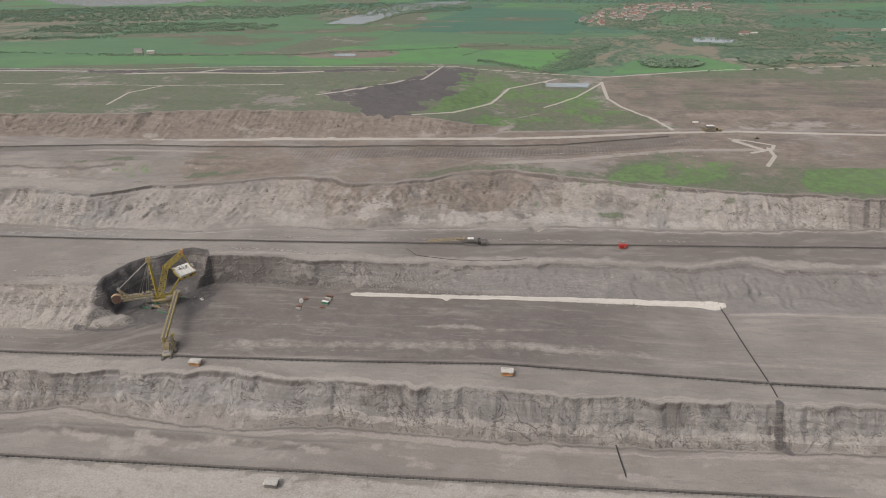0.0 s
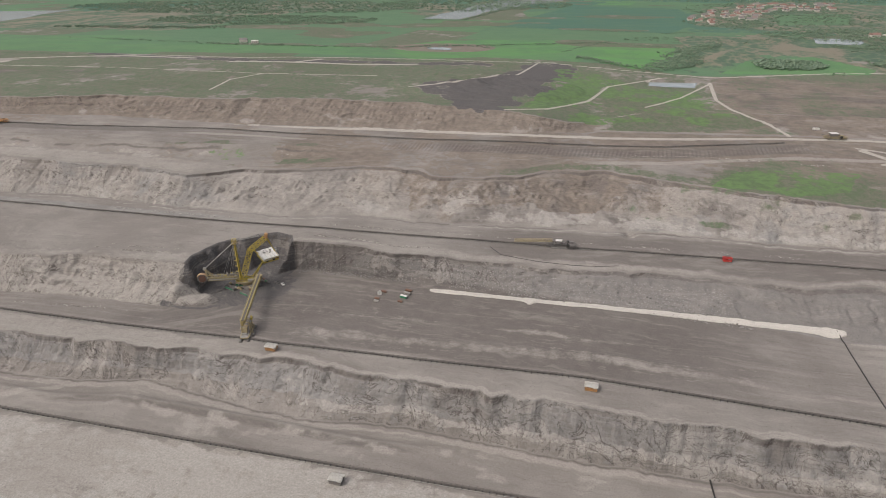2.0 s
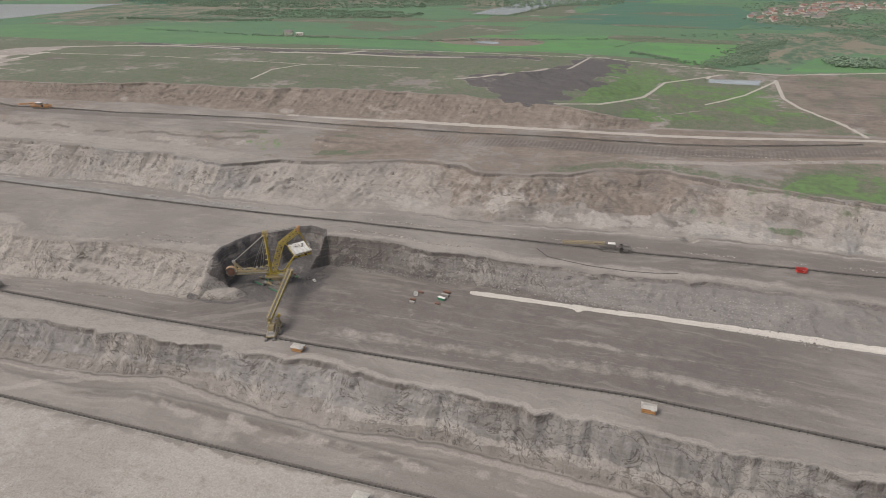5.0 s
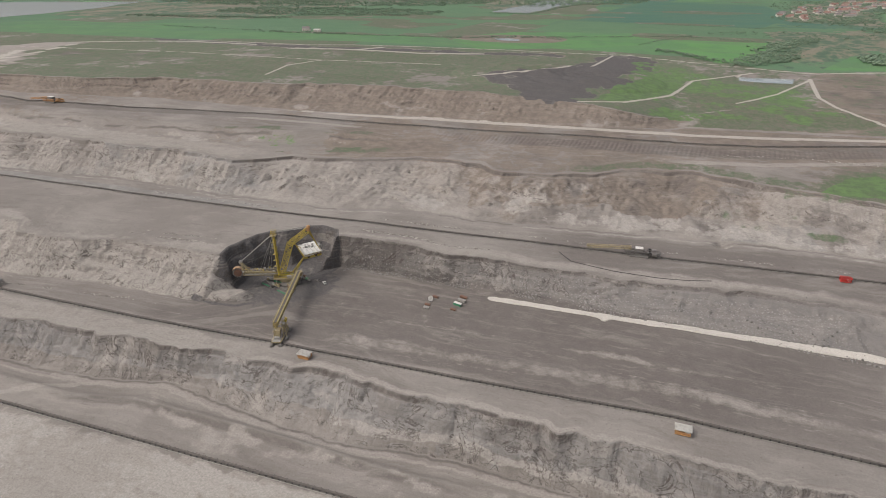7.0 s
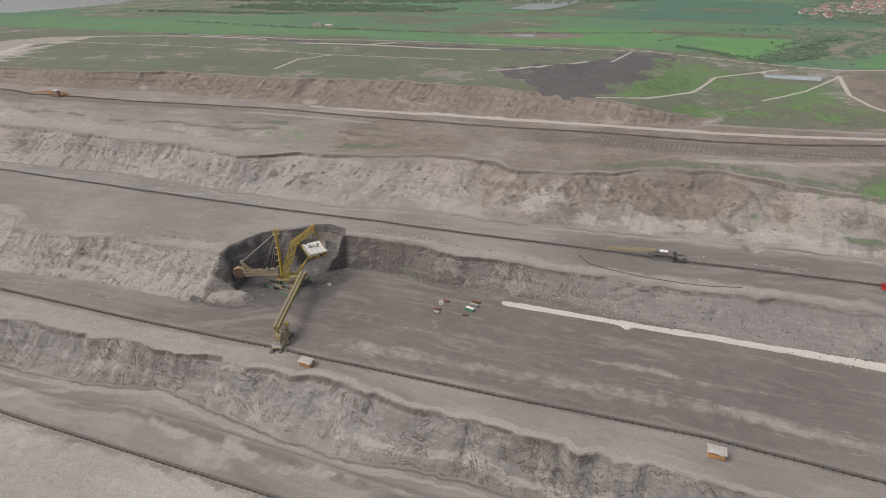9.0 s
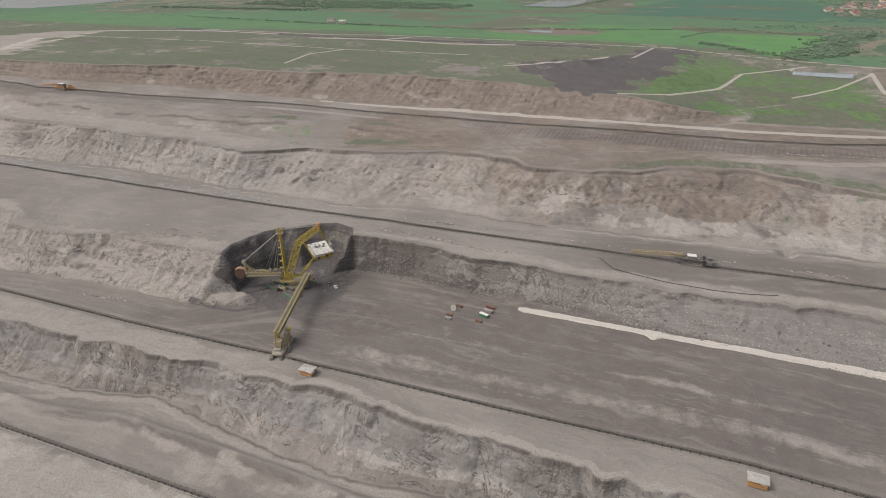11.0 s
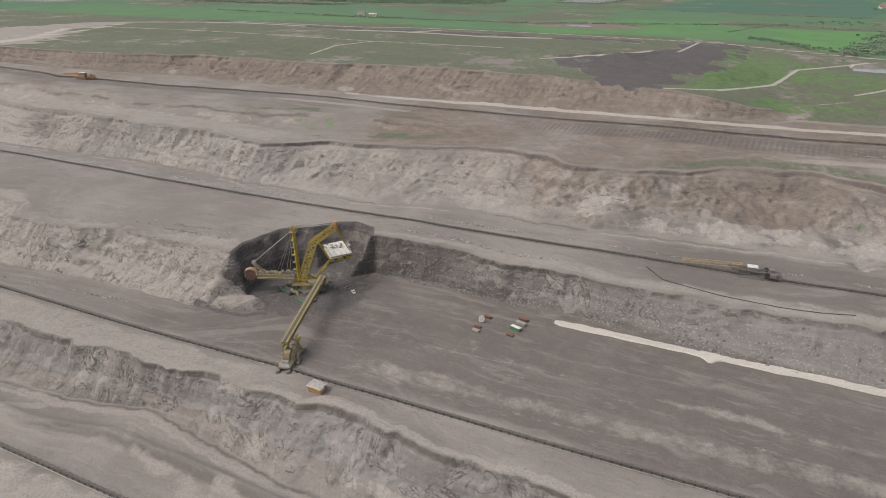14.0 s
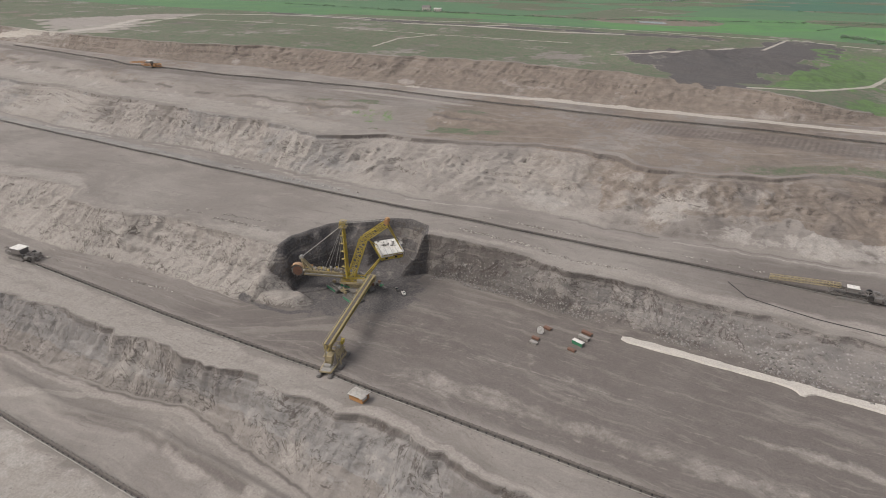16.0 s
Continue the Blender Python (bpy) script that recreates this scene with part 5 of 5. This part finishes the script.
    bm.faces.new(va[::-1])
    part("hopper", bm, TAN, car, "dusty tan loading hopper")
    bm = bmesh.new()
    box(bm, 5.0, -2.6, 2.4, 10.0, 2.6, 3.0, 0.2)
    box(bm, 5.6, -2.0, 3.0, 7.4, 1.6, 4.4, 0.2)
    for b in (-2.6, 2.6):
        beam(bm, (5.0, b, 4.1), (10.0, b, 4.1), 0.12)
        for a in (5.0, 7.5, 10.0):
            beam(bm, (a, b, 3.0), (a, b, 4.1), 0.12)
    part("car_platform", bm, LIGHT_STEEL, car, "pale grey steel platform")


excavator()


# ---- mobile shelters on the benches ----
def shelter(x, y, turn, paint_mat, label, size=1.0, group="bench shelters"):
    t = thing("service_shelter", x, y, ground_at(x, y), turn, label, "shelter", group)
    L, W = 4.6 * size, 3.2 * size
    bm = bmesh.new()
    for b in (-W * 0.7, W * 0.7):
        box(bm, -L, b - 0.35, -0.25, L, b + 0.35, 0.5, 0.08)
    part("skid", bm, GREY, t)
    part("floor_frame", box(bmesh.new(), -L, -W, 0.5, L, W, 0.95, 0.05), paint_mat, t)
    for a in (-L + 0.3, 0, L - 0.3):
        for b in (-W + 0.3, W - 0.3):
            part("post", beam(bmesh.new(), (a, b, 0.9), (a, b, 4.2 * size), 0.3), paint_mat, t)
    for b in (-W + 0.2, W - 0.2):
        part("side_panel", beam(bmesh.new(), (-L, b, 1.9), (L, b, 1.9), 0.22, 0.7), paint_mat, t)
        part("eaves_rail", beam(bmesh.new(), (-L, b, 4.1 * size), (L, b, 4.1 * size), 0.3), paint_mat, t)
    part("switch_cabinet", box(bmesh.new(), -L + 1.0, -W + 0.8, 0.95, -0.6, W - 1.4, 2.3 * size, 0.1), paint_mat, t)
    part("transformer", box(bmesh.new(), L * 0.35, -W + 0.7, 0.95, L - 0.4, W - 1.2, 2.6 * size, 0.15), WHITE, t, "off-white equipment box")
    bm = bmesh.new()
    for k in (-1, 1):
        vs = [bm.verts.new(p) for p in ((-L - 0.5, 0, 4.9 * size), (L + 0.5, 0, 4.9 * size), (L + 0.5, k * (W + 0.5), 4.3 * size), (-L - 0.5, k * (W + 0.5), 4.3 * size))]
        bm.faces.new(vs)
    bmesh.ops.solidify(bm, geom=bm.faces[:], thickness=0.15)
    part("roof", bm, RED if paint_mat is RED else WHITE, t, "shallow sheet roof")


shelter(-109, -3.5, 3, ORANGE, "orange open-sided service shelter with a white roof", 0.82)
shelter(115, 5, 3, ORANGE, "orange open-sided service shelter with a white roof", 0.82)
shelter(-19, -85, 3, GREY, "grey service shelter with a white roof on pale sand", 0.82)
shelter(210, 206.5, 6, RED, "red service shelter beside the upper conveyor", 0.75)


# ---- drive stations and spreaders on the conveyors ----
def drive_station(x, y, turn, main, label, boom=0.0, low=1.0):
    t = thing("drive_station", x, y, ground_at(x, y), turn, label, "mining machine")
    for b in (-3.6, 3.6):
        part("pontoon", box(bmesh.new(), -7, b - 1.2, -0.3, 7, b + 1.2, 1.2, 0.3), GREY, t)
    bm = bmesh.new()
    truss(bm, Vector((-11, 0, 3.4)), Vector((16, 0, 2.6)), 5.4, 2.6, 9, 0.45, 0.25)
    part("station_frame", bm, main, t)
    part("head_house", box(bmesh.new(), -4.5 * low, -3.2 * low, 4.3, 4.2 * low, 3.2 * low, 4.3 + 3.2 * low, 0.2), GREY, t)
    part("house_roof", box(bmesh.new(), -5 * low, -3.6 * low, 4.3 + 3.2 * low, 4.6 * low, 3.6 * low, 4.7 + 3.2 * low, 0.15), WHITE, t, "white sheet roof")
    for k in (-1, 1):
        bm = bmesh.new()
        tube(bm, (8, k * 3.2, 3.6), (8, k * 4.6, 3.6), 1.5, 16)
        part("drive_drum", bm, DARK, t)
        part("motor", box(bmesh.new(), 9.6, k * 4.2 - 1, 2.6, 13, k * 4.2 + 1, 4.4, 0.2), main, t)
    bm = bmesh.new()
    beam(bm, (-14, 0, 5.6), (14, 0, 2.4), 1.8, 0.3)
    part("drive_belt", bm, RUBBER, t)
    if boom:
        bm = bmesh.new()
        truss(bm, Vector((-6, 0, 6.2)), Vector((-6 - boom, 1.5, 3.4)), 3.0, 1.6, 10, 0.35, 0.2)
        part("discharge_boom", bm, TAN if main is GREY else ORANGE, t)


drive_station(-398, -17, 12, GREY, "grey drive station with a white house at the conveyor end")
drive_station(68, float(belt_c(68)) + 1.0, 8, GREY, "dusty conveyor tripper with a white cabin", 34, 0.62)
drive_station(-678, float(belt_d(-678)), 12, ORANGE, "orange conveyor drive station on the far bench", 26, 0.8)
drive_station(352, 531, 10, TAN, "dusty conveyor drive head beside the track junction")


# ---- vehicles and containers ----
def pickup(x, y, turn, mat, label, length=5.2):
    t = thing("pickup", x, y, ground_at(x, y), turn, label, "vehicle", "parked vehicles")
    L = length / 2
    part("body", box(bmesh.new(), -L, -1.0, 0.45, L, 1.0, 1.15, 0.12), mat, t)
    part("cab", box(bmesh.new(), -0.4, -0.92, 1.15, L * 0.55, 0.92, 1.95, 0.25), mat, t)
    part("windscreen", box(bmesh.new(), L * 0.55 - 0.1, -0.8, 1.25, L * 0.55 + 0.04, 0.8, 1.8, 0.05), GLASS, t)
    part("load_bed", box(bmesh.new(), -L + 0.2, -0.85, 1.15, -0.6, 0.85, 1.25), DARK, t)
    for a in (-L * 0.6, L * 0.6):
        for b in (-0.95, 0.95):
            wheel = part("wheel", tube(bmesh.new(), (a, b - 0.14, 0.42), (a, b + 0.14, 0.42), 0.42, 14), RUBBER, t)
            part("rim", tube(bmesh.new(), (a, b - 0.16, 0.42), (a, b + 0.16, 0.42), 0.22, 10), LIGHT_STEEL, wheel)


def container(x, y, turn, mat, label, size=(6.1, 2.4, 2.6), roof=None):
    t = thing("container", x, y, ground_at(x, y), turn, label, "container", "site containers")
    a, b, c = size[0] * 0.42, size[1] * 0.42, size[2] * 0.85
    bm = box(bmesh.new(), -a, -b, 0.15, a, b, c, 0.06)
    for i in range(int(2 * a / 0.6)):
        px = -a + 0.4 + i * 0.6
        for k in (-1, 1):
            box(bm, px - 0.12, k * b - 0.05, 0.4, px + 0.12, k * b + 0.05, c - 0.2)
    part("body", bm, mat, t)
    part("roof", box(bmesh.new(), -a - 0.06, -b - 0.06, c, a + 0.06, b + 0.06, c + 0.12, 0.03), roof or mat, t)
    part("door", box(bmesh.new(), a, -0.8, 0.3, a + 0.06, 0.8, c - 0.3), GREY, t)
    for k in (-1, 1):
        part("runner", box(bmesh.new(), -a, k * b * 0.7 - 0.15, -0.12, a, k * b * 0.7 + 0.15, 0.15), DARK, t)


pickup(-162, 91, -25, GREY, "dusty grey pickup beside the excavator")
pickup(-155, 89.5, -40, WHITE, "dusty white pickup beside the excavator")
container(-64, 82.5, -5, LIGHT_STEEL, "pale grey low site container", (5.0, 2.2, 1.4))
container(-65, 87, -5, BROWN_RUST, "rusty low steel skip", (5.0, 2.2, 1.2))
container(-64, 99.5, -10, BROWN_RUST, "rusty low steel skip with scrap", (5.4, 2.4, 1.4))
container(-44, 105.5, -12, BROWN_RUST, "rusty brown site container", (7.0, 2.4, 1.6))
container(-43.5, 100, -12, LIGHT_STEEL, "long pale grey site container", (7.0, 2.3, 2.2))
container(-44, 93.5, -12, GREEN, "green site container with a white roof", (7.4, 2.8, 2.6), WHITE)
container(-44.5, 86.5, -8, BROWN_RUST, "rusty low steel skip", (5.0, 2.4, 1.2))
container(340, 566, 6, WHITE, "white site container beside the track", (9, 3, 3))


def cable_drum(x, y):
    t = thing("cable_drum", x, y, ground_at(x, y), 25, "white upright cable drum on a stand", "cable drum")
    for b in (-0.9, 0.9):
        part("flange", tube(bmesh.new(), (0, b - 0.08, 1.9), (0, b + 0.08, 1.9), 1.8, 24), WHITE, t)
    part("core", tube(bmesh.new(), (0, -0.85, 1.9), (0, 0.85, 1.9), 0.9, 18), DARK, t)
    part("stand", box(bmesh.new(), -1.6, -1.1, -0.1, 1.6, 1.1, 0.35, 0.05), GREY, t)


cable_drum(-65.5, 93.5)


def bulldozer(x, y, turn):
    t = thing("bulldozer", x, y, ground_at(x, y), turn, "dusty tan bulldozer on the upper bench", "bulldozer")
    for b in (-1.4, 1.4):
        part("crawler_track", box(bmesh.new(), -2.6, b - 0.35, -0.05, 2.6, b + 0.35, 1.2, 0.4), DARK, t)
    part("body", box(bmesh.new(), -2.4, -1.0, 0.6, 2.2, 1.0, 2.0, 0.2), TAN, t)
    part("cab", box(bmesh.new(), -1.8, -0.9, 2.0, 0.2, 0.9, 3.4, 0.15), TAN, t)
    part("blade", box(bmesh.new(), 3.0, -2.1, 0.05, 3.3, 2.1, 1.5, 0.08), GREY, t)
    for b in (-1.2, 1.2):
        part("push_arm", beam(bmesh.new(), (0, b, 0.7), (3.1, b, 0.6), 0.25), GREY, t)


bulldozer(404, 503, 20)


# ---- drainage pipe and wet gully ----
def hose(name, pts, r, label):
    bm = bmesh.new()
    dense = []
    for (x0, y0), (x1, y1) in zip(pts, pts[1:]):
        n = max(2, int(math.hypot(x1 - x0, y1 - y0) / 3))
        for i in range(n):
            t = i / n
            dense.append((x0 + (x1 - x0) * t, y0 + (y1 - y0) * t))
    rings = []
    for i, (x, y) in enumerate(dense):
        z = ground_at(x, y) + r * 0.7
        a, b = dense[max(i - 1, 0)], dense[min(i + 1, len(dense) - 1)]
        d = Vector((b[0] - a[0], b[1] - a[1], 0)).normalized()
        s = Vector((-d.y, d.x, 0))
        rings.append([bm.verts.new(Vector((x, y, z)) + s * r * math.cos(k * math.pi / 4) + Vector((0, 0, r * math.sin(k * math.pi / 4)))) for k in range(8)])
    for a, b in zip(rings, rings[1:]):
        for k in range(8):
            bm.faces.new((a[k], b[k], b[(k + 1) % 8], a[(k + 1) % 8]))
    tagged(part(name, bm, DARK), label, "pipe")


hose("drainage_pipe", [(281, 136), (284, 123), (286, 85), (288, 60), (289.5, 40), (291, 22), (291, 10)], 0.42, "thin dark drainage pipe laid across the pit floor")
hose("drainage_pipe", [(188, -20), (189.5, -32), (192, -50)], 0.5, "thin dark drainage pipe on the lower bench")
hose("drainage_pipe", [(10, 172), (22, 160), (55, 157), (85, 158), (106, 163), (125, 170)], 0.26, "dark pipe lying along the bench edge")


# ---- trees and hedges in the distance ----
ICO = [(0, 0, 1), (0.894, 0, 0.447), (0.276, 0.851, 0.447), (-0.724, 0.526, 0.447), (-0.724, -0.526, 0.447), (0.276, -0.851, 0.447),
       (0.724, 0.526, -0.447), (-0.276, 0.851, -0.447), (-0.894, 0, -0.447), (-0.276, -0.851, -0.447), (0.724, -0.526, -0.447), (0, 0, -1)]
ICO_F = [(0, 1, 2), (0, 2, 3), (0, 3, 4), (0, 4, 5), (0, 5, 1), (1, 6, 2), (2, 7, 3), (3, 8, 4), (4, 9, 5), (5, 10, 1), (2, 6, 7), (3, 7, 8), (4, 8, 9),
         (5, 9, 10), (1, 10, 6), (6, 11, 7), (7, 11, 8), (8, 11, 9), (9, 11, 10), (10, 11, 6)]


def woods(name, spots, label):
    """Many small uneven leaf clumps at the given spots: x, y, height."""
    rng = np.random.default_rng(7)
    spots = np.array(spots)
    k = 6
    base = np.repeat(spots, k, 0)
    n = len(base)
    h = base[:, 2] * 0.72
    z = surface(base[:, 0], base[:, 1])
    off = rng.normal(0, 0.5, (n, 2)) * h[:, None]
    up = h * rng.uniform(0.12, 0.58, n)
    rad = h * rng.uniform(0.16, 0.34, n)
    ico = np.array(ICO)
    jitter = rng.uniform(0.65, 1.3, (n, 12, 1))
    v = ico[None] * jitter * rad[:, None, None] * np.array([1.15, 1.15, 0.75])
    v = v + np.stack([base[:, 0] + off[:, 0], base[:, 1] + off[:, 1], z + up], -1)[:, None]
    f = (np.array(ICO_F)[None] + 12 * np.arange(n)[:, None, None]).reshape(-1, 3)
    me = bpy.data.meshes.new(name)
    me.from_pydata(v.reshape(-1, 3).tolist(), [], f.tolist())
    me.materials.append(HAZED_LEAF)
    me.polygons.foreach_set("use_smooth", np.ones(len(f), bool))
    return tagged(new(name, me), label, "trees", kind="stuff")


def scatter(seed, count, cx, cy, rx, ry, turn=0.0, low=5, high=11):
    rng = np.random.default_rng(seed)
    r, a = np.sqrt(rng.uniform(0, 1, count)), rng.uniform(0, 2 * np.pi, count)
    u, v = r * np.cos(a) * rx, r * np.sin(a) * ry
    c, s = math.cos(radians(turn)), math.sin(radians(turn))
    return np.stack([cx + u * c - v * s, cy + u * s + v * c, rng.uniform(low, high, count)], -1).tolist()


def hedge(seed, pts, step=9.0, wide=4.0, low=3, high=8):
    rng = np.random.default_rng(seed)
    out = []
    for (x0, y0), (x1, y1) in zip(pts, pts[1:]):
        for i in range(int(math.hypot(x1 - x0, y1 - y0) / step)):
            if rng.uniform() < 0.75:
                t = rng.uniform()
                out.append([x0 + (x1 - x0) * t + rng.normal(0, wide), y0 + (y1 - y0) * t + rng.normal(0, wide), rng.uniform(low, high)])
    return out


copse = hedge(1, [(140, 862), (172, 960), (215, 1080), (255, 1160)], 0.8, 13, 4, 9) + scatter(2, 260, 362, 930, 56, 40, 6) + scatter(31, 120, 190, 930, 30, 70, -15, 4, 9)
copse += hedge(3, [(500, 955), (553, 948), (703, 985)], 0.9, 13, 5, 10) + scatter(32, 70, 695, 1055, 40, 25, 0, 4, 8) + hedge(33, [(760, 960), (1000, 1020)], 3.0, 10, 4, 9)
woods("copse", copse, "dark green copses between bright fields")
far = scatter(4, 700, 640, 1750, 300, 420, -25, 4, 9) + scatter(44, 360, 560, 1450, 190, 130, 20, 5, 10) + scatter(5, 420, 850, 1330, 300, 170, 15, 5, 10) + scatter(6, 520, 520, 2350, 300, 420, 0, 4, 9)
far += scatter(45, 190, 590, 1195, 110, 45, 5, 4, 9) + scatter(46, 260, 330, 1750, 120, 180, 0, 4, 8) + scatter(47, 180, 250, 1250, 190, 70, 10, 2, 5)
woods("woodland", far, "scattered dark green woodland round the village")
west = scatter(8, 1500, -1500, 2100, 780, 450, 5, 7, 14) + scatter(9, 700, -1050, 1500, 380, 180, 8, 6, 12) + scatter(10, 700, -620, 2450, 420, 420, 0, 7, 13) + scatter(11, 200, -1250, 1180, 260, 40, 10, 5, 10)
woods("woodland", west, "broad dark green woodland towards the lake")
north = scatter(12, 900, 700, 3200, 1300, 350, 0, 8, 14) + scatter(13, 420, 1400, 2050, 350, 350, 0, 7, 13) + scatter(14, 500, -300, 3500, 900, 300, 0, 8, 14)
woods("woodland", north, "far dark green woodland near the horizon")
lines = hedge(20, [(-817, 864), (-600, 880), (-409, 921), (-289, 985), (-180, 1035), (20, 1130)], 2.6, 3, 2, 6) + hedge(21, [(30, 1126), (179, 1078), (300, 1020)], 4, 3, 2, 5) + hedge(22, [(-39, 963), (14, 1100), (40, 1170)], 3, 2, 2, 4)
lines += hedge(23, [(-300, 1440), (180, 1380), (270, 1500)], 5, 4, 2, 5) + hedge(24, [(152, 836), (70, 881), (-9, 936)], 1.2, 6, 3, 7) + hedge(25, [(-1200, 900), (-825, 880), (-620, 900)], 5, 4, 2, 6)
lines += hedge(26, [(500, 1110), (900, 1160), (1300, 1300)], 4, 6, 3, 7) + hedge(27, [(-360, 930), (-330, 990), (-250, 1010), (-190, 985)], 2.2, 4, 2, 5) + hedge(28, [(400, 870), (740, 930), (1100, 960)], 12) + hedge(29, [(60, 715), (120, 800)], 7, 4, 1.5, 4)
lines += hedge(61, [(-560, 1640), (-430, 1640), (-420, 2100), (-360, 2480)], 3, 8, 3, 7) + hedge(62, [(-1074, 1212), (-899, 1502), (-783, 1573)], 3, 6, 3, 7)
woods("hedgerow", lines, "thin green hedgerows along the field edges")


# ---- boulders below the second face ----
def boulders():
    rng = np.random.default_rng(17)
    n = 2600
    x = rng.uniform(-156, 225, n)
    ys_, _ = outlines(x)
    f = np.abs(rng.normal(0, 0.38, n)) - 0.25
    y = np.where(f < 0, ys_[3] + f * 22, ys_[3] + f * (ys_[4] - ys_[3]))
    keep = fbm(x / 28, y / 28, 271) > -0.2
    x, y = x[keep], y[keep]
    n = len(x)
    r = rng.uniform(0.25, 0.55, n) * np.where(rng.uniform(0, 1, n) < 0.12, 1.9, 1.0)
    v = np.array(ICO)[None] * rng.uniform(0.7, 1.25, (n, 12, 1)) * r[:, None, None] * rng.uniform(0.7, 1.2, (n, 1, 3))
    v = v + np.stack([x, y, surface(x, y) + r * 0.3], -1)[:, None]
    f = (np.array(ICO_F)[None] + 12 * np.arange(n)[:, None, None]).reshape(-1, 3)
    me = bpy.data.meshes.new("boulders")
    me.from_pydata(v.reshape(-1, 3).tolist(), [], f.tolist())
    m = Nodes("boulder_rock")
    k = m.tree.nodes.new("ShaderNodeNewGeometry").outputs["Random Per Island"]
    me.materials.append(m.done(m.mix(m.ramp(k, 0, 1), (0.14, 0.127, 0.116), (0.27, 0.252, 0.232)), 0.95, 0, 0.2))
    tagged(new("boulders", me), "loose grey boulders and rubble below the face", "rocks", kind="stuff")


boulders()


def windrows():
    """Low rows of pale clods that a grader has left on the benches."""
    rng = np.random.default_rng(23)
    rows = [(-330, -40, lambda x: outlines(x)[0][4] + 15, 900), (-420, -240, lambda x: outlines(x)[0][3] - 16 + 3 * fbm(x / 40, 0, 291), 240),
            (-330, -130, lambda x: outlines(x)[0][4] + 24 + 2 * fbm(x / 40, 0, 292), 400), (-60, 300, lambda x: belt_c(x) + 12, 420), (-390, -60, lambda x: belt_c(x) + 11, 420),
            (120, 360, lambda x: table(x, (120, 402), (200, 420), (360, 425)), 200)]
    x = np.concatenate([rng.uniform(a, b, n) for a, b, _, n in rows])
    y = np.concatenate([line(x[i:j]) for (_, _, line, n), i, j in zip(rows, np.cumsum([0] + [r[3] for r in rows]), np.cumsum([r[3] for r in rows]))])
    y = y + rng.normal(0, 0.9, len(x))
    keep = (fbm(x / 14, y / 40, 295) > -0.15) & ~hump(x, -250, -150, 1).astype(bool)
    x, y = x[keep], y[keep]
    n = len(x)
    r = rng.uniform(0.2, 0.6, n)
    v = np.array(ICO)[None] * rng.uniform(0.7, 1.25, (n, 12, 1)) * r[:, None, None] * rng.uniform(0.7, 1.5, (n, 1, 3)) * np.array([1.2, 1.0, 0.7])
    v = v + np.stack([x, y, surface(x, y) + r * 0.2], -1)[:, None]
    f = (np.array(ICO_F)[None] + 12 * np.arange(n)[:, None, None]).reshape(-1, 3)
    me = bpy.data.meshes.new("clods")
    me.from_pydata(v.reshape(-1, 3).tolist(), [], f.tolist())
    m = Nodes("dry_clods")
    k = m.tree.nodes.new("ShaderNodeNewGeometry").outputs["Random Per Island"]
    me.materials.append(m.done(m.mix(m.ramp(k, 0, 1), (0.15, 0.13, 0.115), (0.40, 0.365, 0.325)), 0.95, 0, 0.2))
    tagged(new("clods", me), "low rows of pale dry clods on the benches", "rocks", kind="stuff")


windrows()


# ---- the village ----
def house_kind(L, W, H, R, roof_mat, label):
    t = thing("house", 0, 0, 0, 0, label, "house", "village houses")
    part("wall", box(bmesh.new(), -L, -W, -1.0, L, W, H), PLASTER, t)
    bm = bmesh.new()
    e = 0.5
    lo = [bm.verts.new(p) for p in ((-L - e, -W - e, H - 0.3), (L + e, -W - e, H - 0.3), (L + e, W + e, H - 0.3), (-L - e, W + e, H - 0.3))]
    hi = [bm.verts.new(p) for p in ((-L - e, 0, H + R), (L + e, 0, H + R))]
    for f in ((lo[0], lo[1], hi[1], hi[0]), (lo[2], lo[3], hi[0], hi[1]), (lo[1], lo[2], hi[1]), (lo[3], lo[0], hi[0]), tuple(reversed(lo))):
        bm.faces.new(f)
    roof = part("roof", bm, roof_mat, t)
    part("chimney", box(bmesh.new(), L * 0.4, -0.5, H + R * 0.5, L * 0.4 + 0.9, 0.5, H + R + 1.0), ROOF_RED, roof)
    for a in (-L * 0.55, 0.0, L * 0.55):
        part("window", box(bmesh.new(), a - 0.6, -W - 0.06, 1.2, a + 0.6, -W + 0.02, 2.6), GLASS, t)
    return t


kinds = [house_kind(6, 4.5, 4.5, 3.6, ROOF_RED, "plastered village house with a red tiled roof"), house_kind(8, 5, 5.5, 3.8, ROOF_GREY, "pale village house with a grey roof"),
         house_kind(11, 6, 6, 4, ROOF_RED, "long plastered farm building with a red roof"), house_kind(7, 5, 5, 1.2, WHITE, "pale village building with a white sheet roof")]
rng = random.Random(5)
VILLAGE = [(215, 1790), (312, 2194), (540, 2750), (860, 2820), (760, 2346), (505, 2225), (432, 1824), (293, 1660)]
placed = 0
while placed < 120:
    x, y = rng.uniform(200, 870), rng.uniform(1650, 2830)
    if inside(np.array([x]), np.array([y]), VILLAGE)[0]:
        k = kinds[rng.choice([0, 0, 0, 1, 1, 1, 2])]
        m = pose(x, y, ground_at(x, y), 0, 0, rng.choice([15, 105, 20, 195]) + rng.uniform(-12, 12))
        if placed < 4:
            kinds[placed].matrix_world = m
        else:
            copy_thing(k, m)
        placed += 1
for x, y, k in ((620, 1420, 2), (650, 1440, 3), (-735, 925, 1), (-700, 915, 3), (1010, 1560, 3)):
    copy_thing(kinds[k], pose(x, y, ground_at(x, y), 0, 0, 20))
